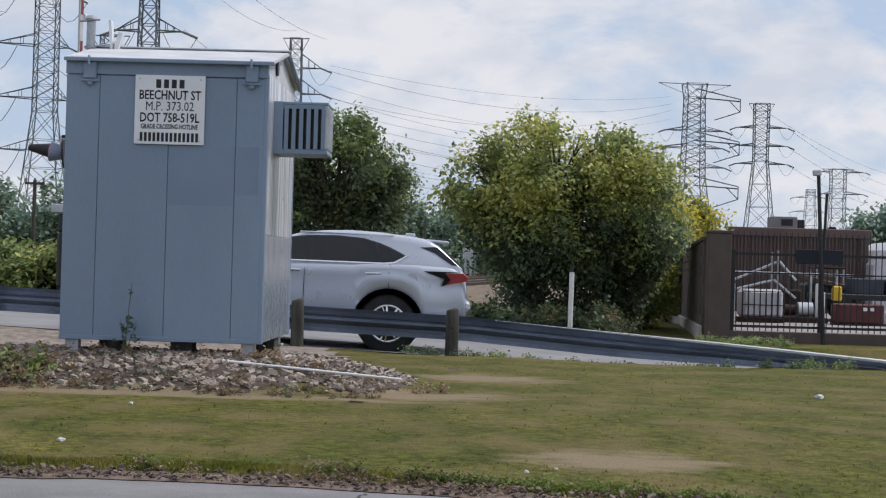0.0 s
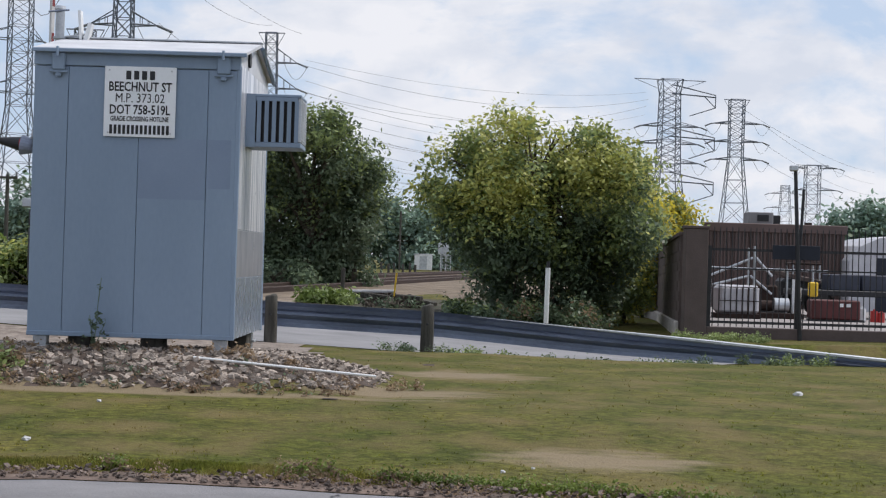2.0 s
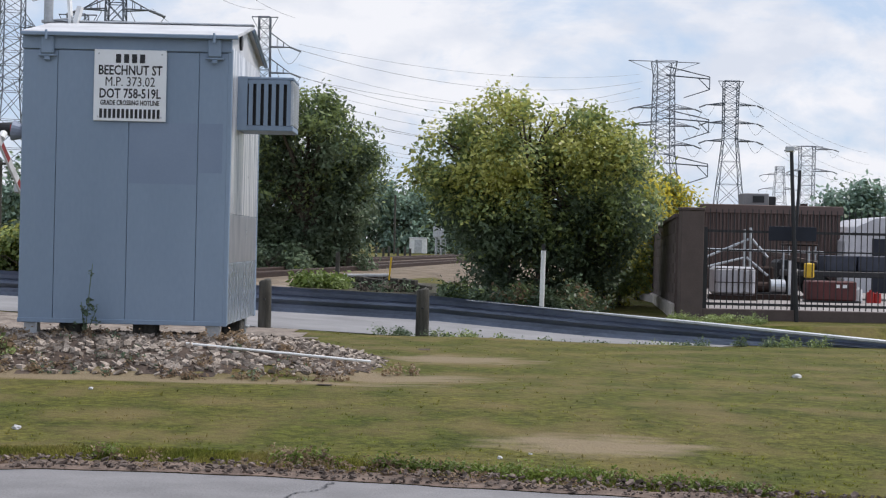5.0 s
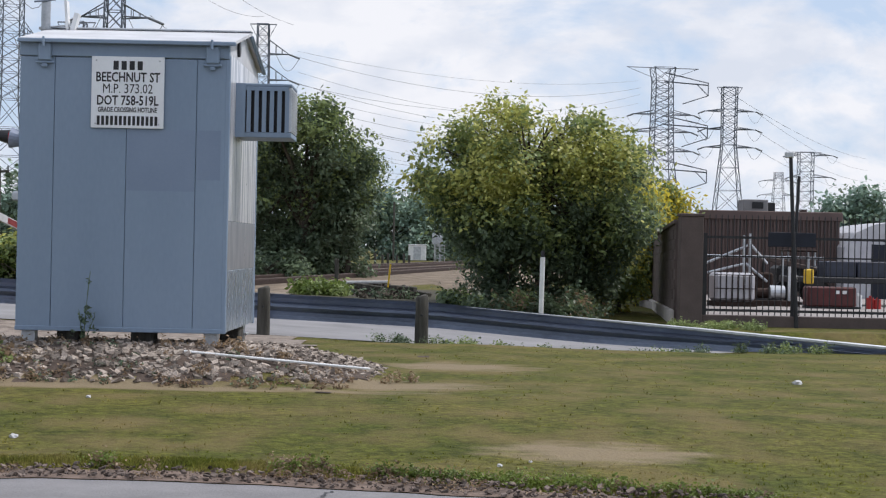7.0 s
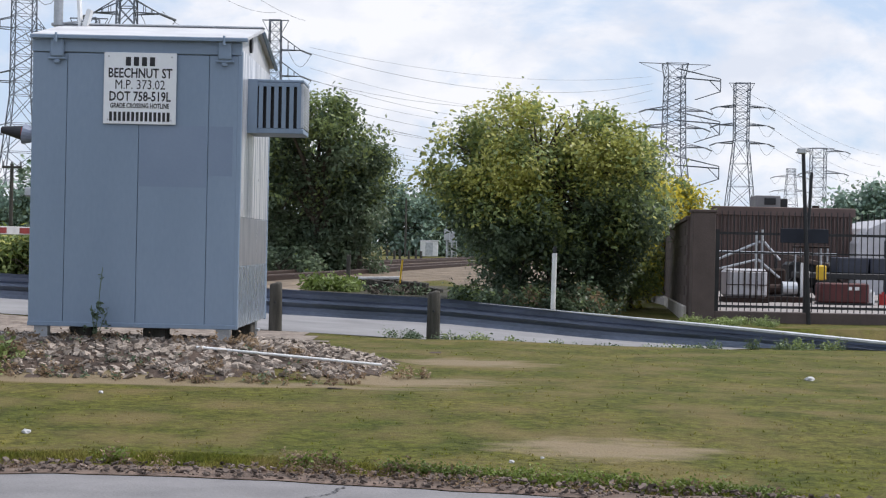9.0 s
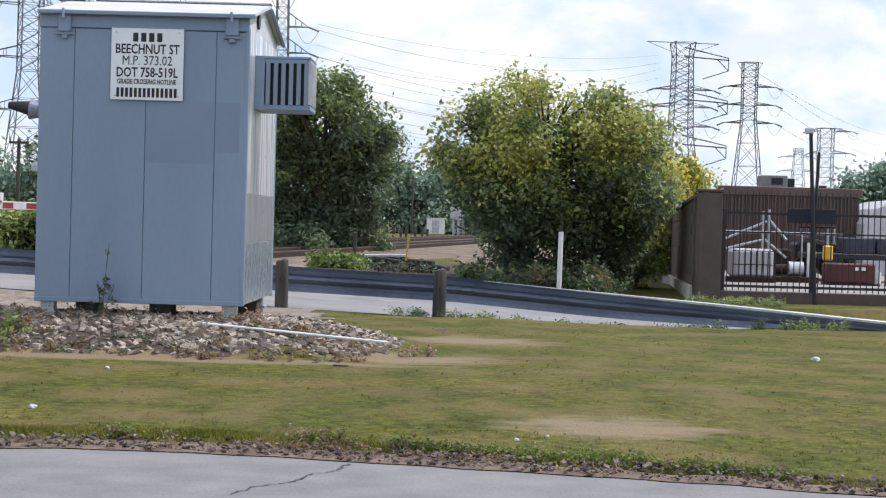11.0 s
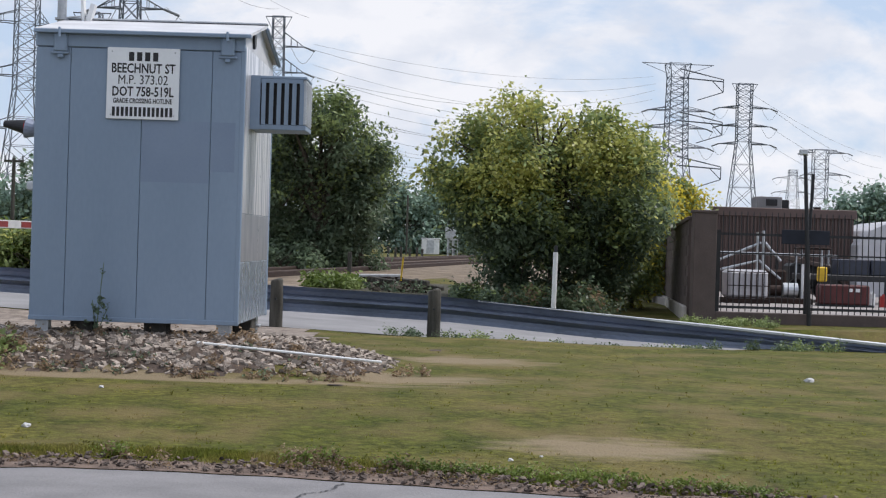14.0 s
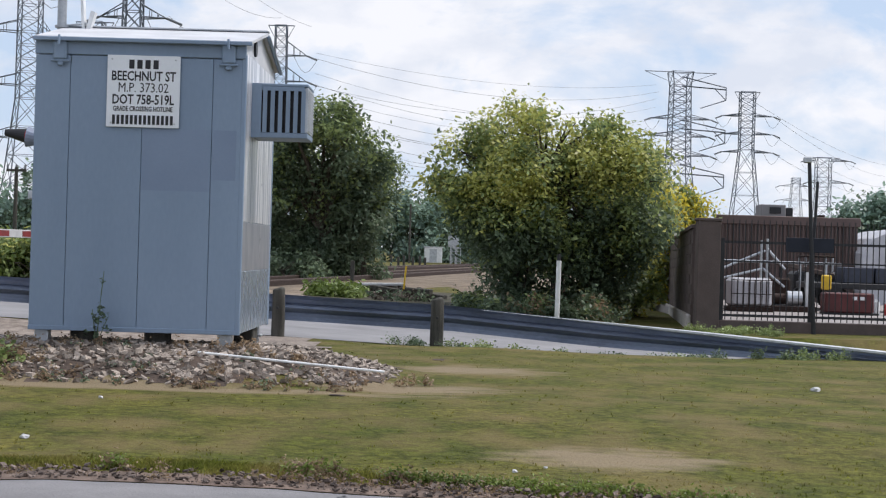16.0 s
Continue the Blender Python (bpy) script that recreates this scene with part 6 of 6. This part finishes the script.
weeds("heap_corner_weeds", [(rw2.uniform(-3.95, -3.5), rw2.uniform(13.05, 13.5)) for _ in range(20)], 0.13, 22, [M["leaf_mid"], M["dry_weed"]], "green and dry weeds at the heap's corner", 36, 0.045)


def tall_weed():
    t = thing("tall_weed", pose(-3.0, 13.85, 0.33), "tall thin green weed growing against the bungalow", "weed")
    bm = bmesh.new()
    rng = random.Random(2)
    for a, b in (((0, 0, 0), (0.03, 0, 0.42)), ((0, 0, 0), (-0.04, 0, 0.3)), ((0.03, 0, 0.42), (0.05, 0.0, 0.62)), ((0, 0, 0), (0.09, -0.03, 0.22))):
        strut(bm, a, b, 0.005, 5, 0.003)
    part("stem", bm, M["leaf_dark"], t)
    leaf_mesh("leaves", [(0.0, 0, 0.12), (0.03, 0, 0.28), (-0.03, 0, 0.25), (0.04, 0, 0.45)], [(0.1, 0.06, 0.1), (0.07, 0.05, 0.1), (0.05, 0.04, 0.08), (0.03, 0.03, 0.14)], 150, 0.030, [M["leaf_dark"]], 3, t, shell=0.9, clump=0.2)


tall_weed()


# ---- grass blades ----
def grass():
    rng = np.random.default_rng(9)
    n = 60000
    y = np.where(rng.random(n) < 0.4, 8.2 + 1.9 * rng.random(n), 8.2 + 12.4 * rng.random(n) ** 1.2)
    x = (rng.random(n) * 2 - 1) * (0.31 * y + 0.3)
    keep = np.array([mound(a, b) < 0.03 and not (a < -0.9 - 0.12 * (b - 15.6) and b > 15.6) and b > edge_y(a) + 0.30 + 0.3 * rng.random() and (b < edge_y(a) + 0.8 or rng.random() < 0.04) for a, b in zip(x, y)])
    for cx, cy, rx, ry in BARE:
        keep &= ~((((x - cx) / rx) ** 2 + ((y - cy) / ry) ** 2 < 0.7) & (rng.random(n) < 0.75))
    x, y = x[keep], y[keep]
    z = np.array([ground_z(a, b) for a, b in zip(x, y)])
    near = np.array([edge_y(a) for a in x])
    h = (0.007 + 0.012 * rng.random(len(x))) * (1 + 1.6 * np.exp(-((y - near - 0.5) / 0.2) ** 2))
    n = len(x)
    k = 3
    X, Y, Z, H = (np.repeat(a, k) for a in (x, y, z, h))
    a = rng.random(n * k) * 6.283
    w = 0.004 + 0.004 * rng.random(n * k)
    X, Y = X + rng.normal(size=n * k) * 0.012, Y + rng.normal(size=n * k) * 0.012
    lx, ly = rng.normal(size=n * k) * 0.6 * H, rng.normal(size=n * k) * 0.6 * H
    v = np.empty((n * k, 3, 3))
    v[:, 0] = np.stack([X - w * np.cos(a), Y - w * np.sin(a), Z - 0.004], 1)
    v[:, 1] = np.stack([X + w * np.cos(a), Y + w * np.sin(a), Z - 0.004], 1)
    v[:, 2] = np.stack([X + lx, Y + ly, Z + H], 1)
    m = n * k
    me = bpy.data.meshes.new("grass")
    me.vertices.add(3 * m)
    me.vertices.foreach_set("co", v.reshape(-1))
    me.loops.add(3 * m)
    me.loops.foreach_set("vertex_index", np.arange(3 * m))
    me.polygons.add(m)
    me.polygons.foreach_set("loop_start", np.arange(0, 3 * m, 3))
    me.polygons.foreach_set("loop_total", np.full(m, 3))
    me.materials.append(M["blades"])
    me.polygons.foreach_set("use_smooth", np.ones(m, bool))
    me.update(calc_edges=True)
    me.validate()
    tagged(new("grass", me), "short mown grass, green with dry straw patches", "grass", kind="stuff")


grass()


# ---- what moves ----
def motions():
    def car_pose(t):
        x = -0.10 - 6.12 * t
        d = 0.5 * (road_z(x - 3.7, 22) - road_z(x - 1.0, 22))
        z = road_z(x - 1.0, 22) - 1.02 * d / 2.7
        return pose(x, 22.3, z, 0, math.degrees(math.atan2(d, 2.7)), 0)
    walk(car, [(0.5 * i, car_pose(0.5 * i)) for i in range(33)])
    for w, cx, s in CAR_WHEELS:
        walk(w, [(i / 15, pose(cx, s * 0.80, 0.362, 0, -math.degrees(6.12 * i / 15 / 0.362), 0)) for i in range(241)])
    walk(gate_arm, [(t, pose(-0.05, 0, 1.04, 0, 0, ARM_DIR) @ pose(0, 0, 0, 0, -a, 0)) for t, a in
                    ((0, 90), (2.1, 90), (2.5, 83.5), (2.8, 78.5), (3.2, 72.5), (4.3, 55), (5.4, 37), (6.0, 27), (6.6, 18), (7.2, 8.5), (7.7, 0), (8.2, 0), (16, 0))])


motions()
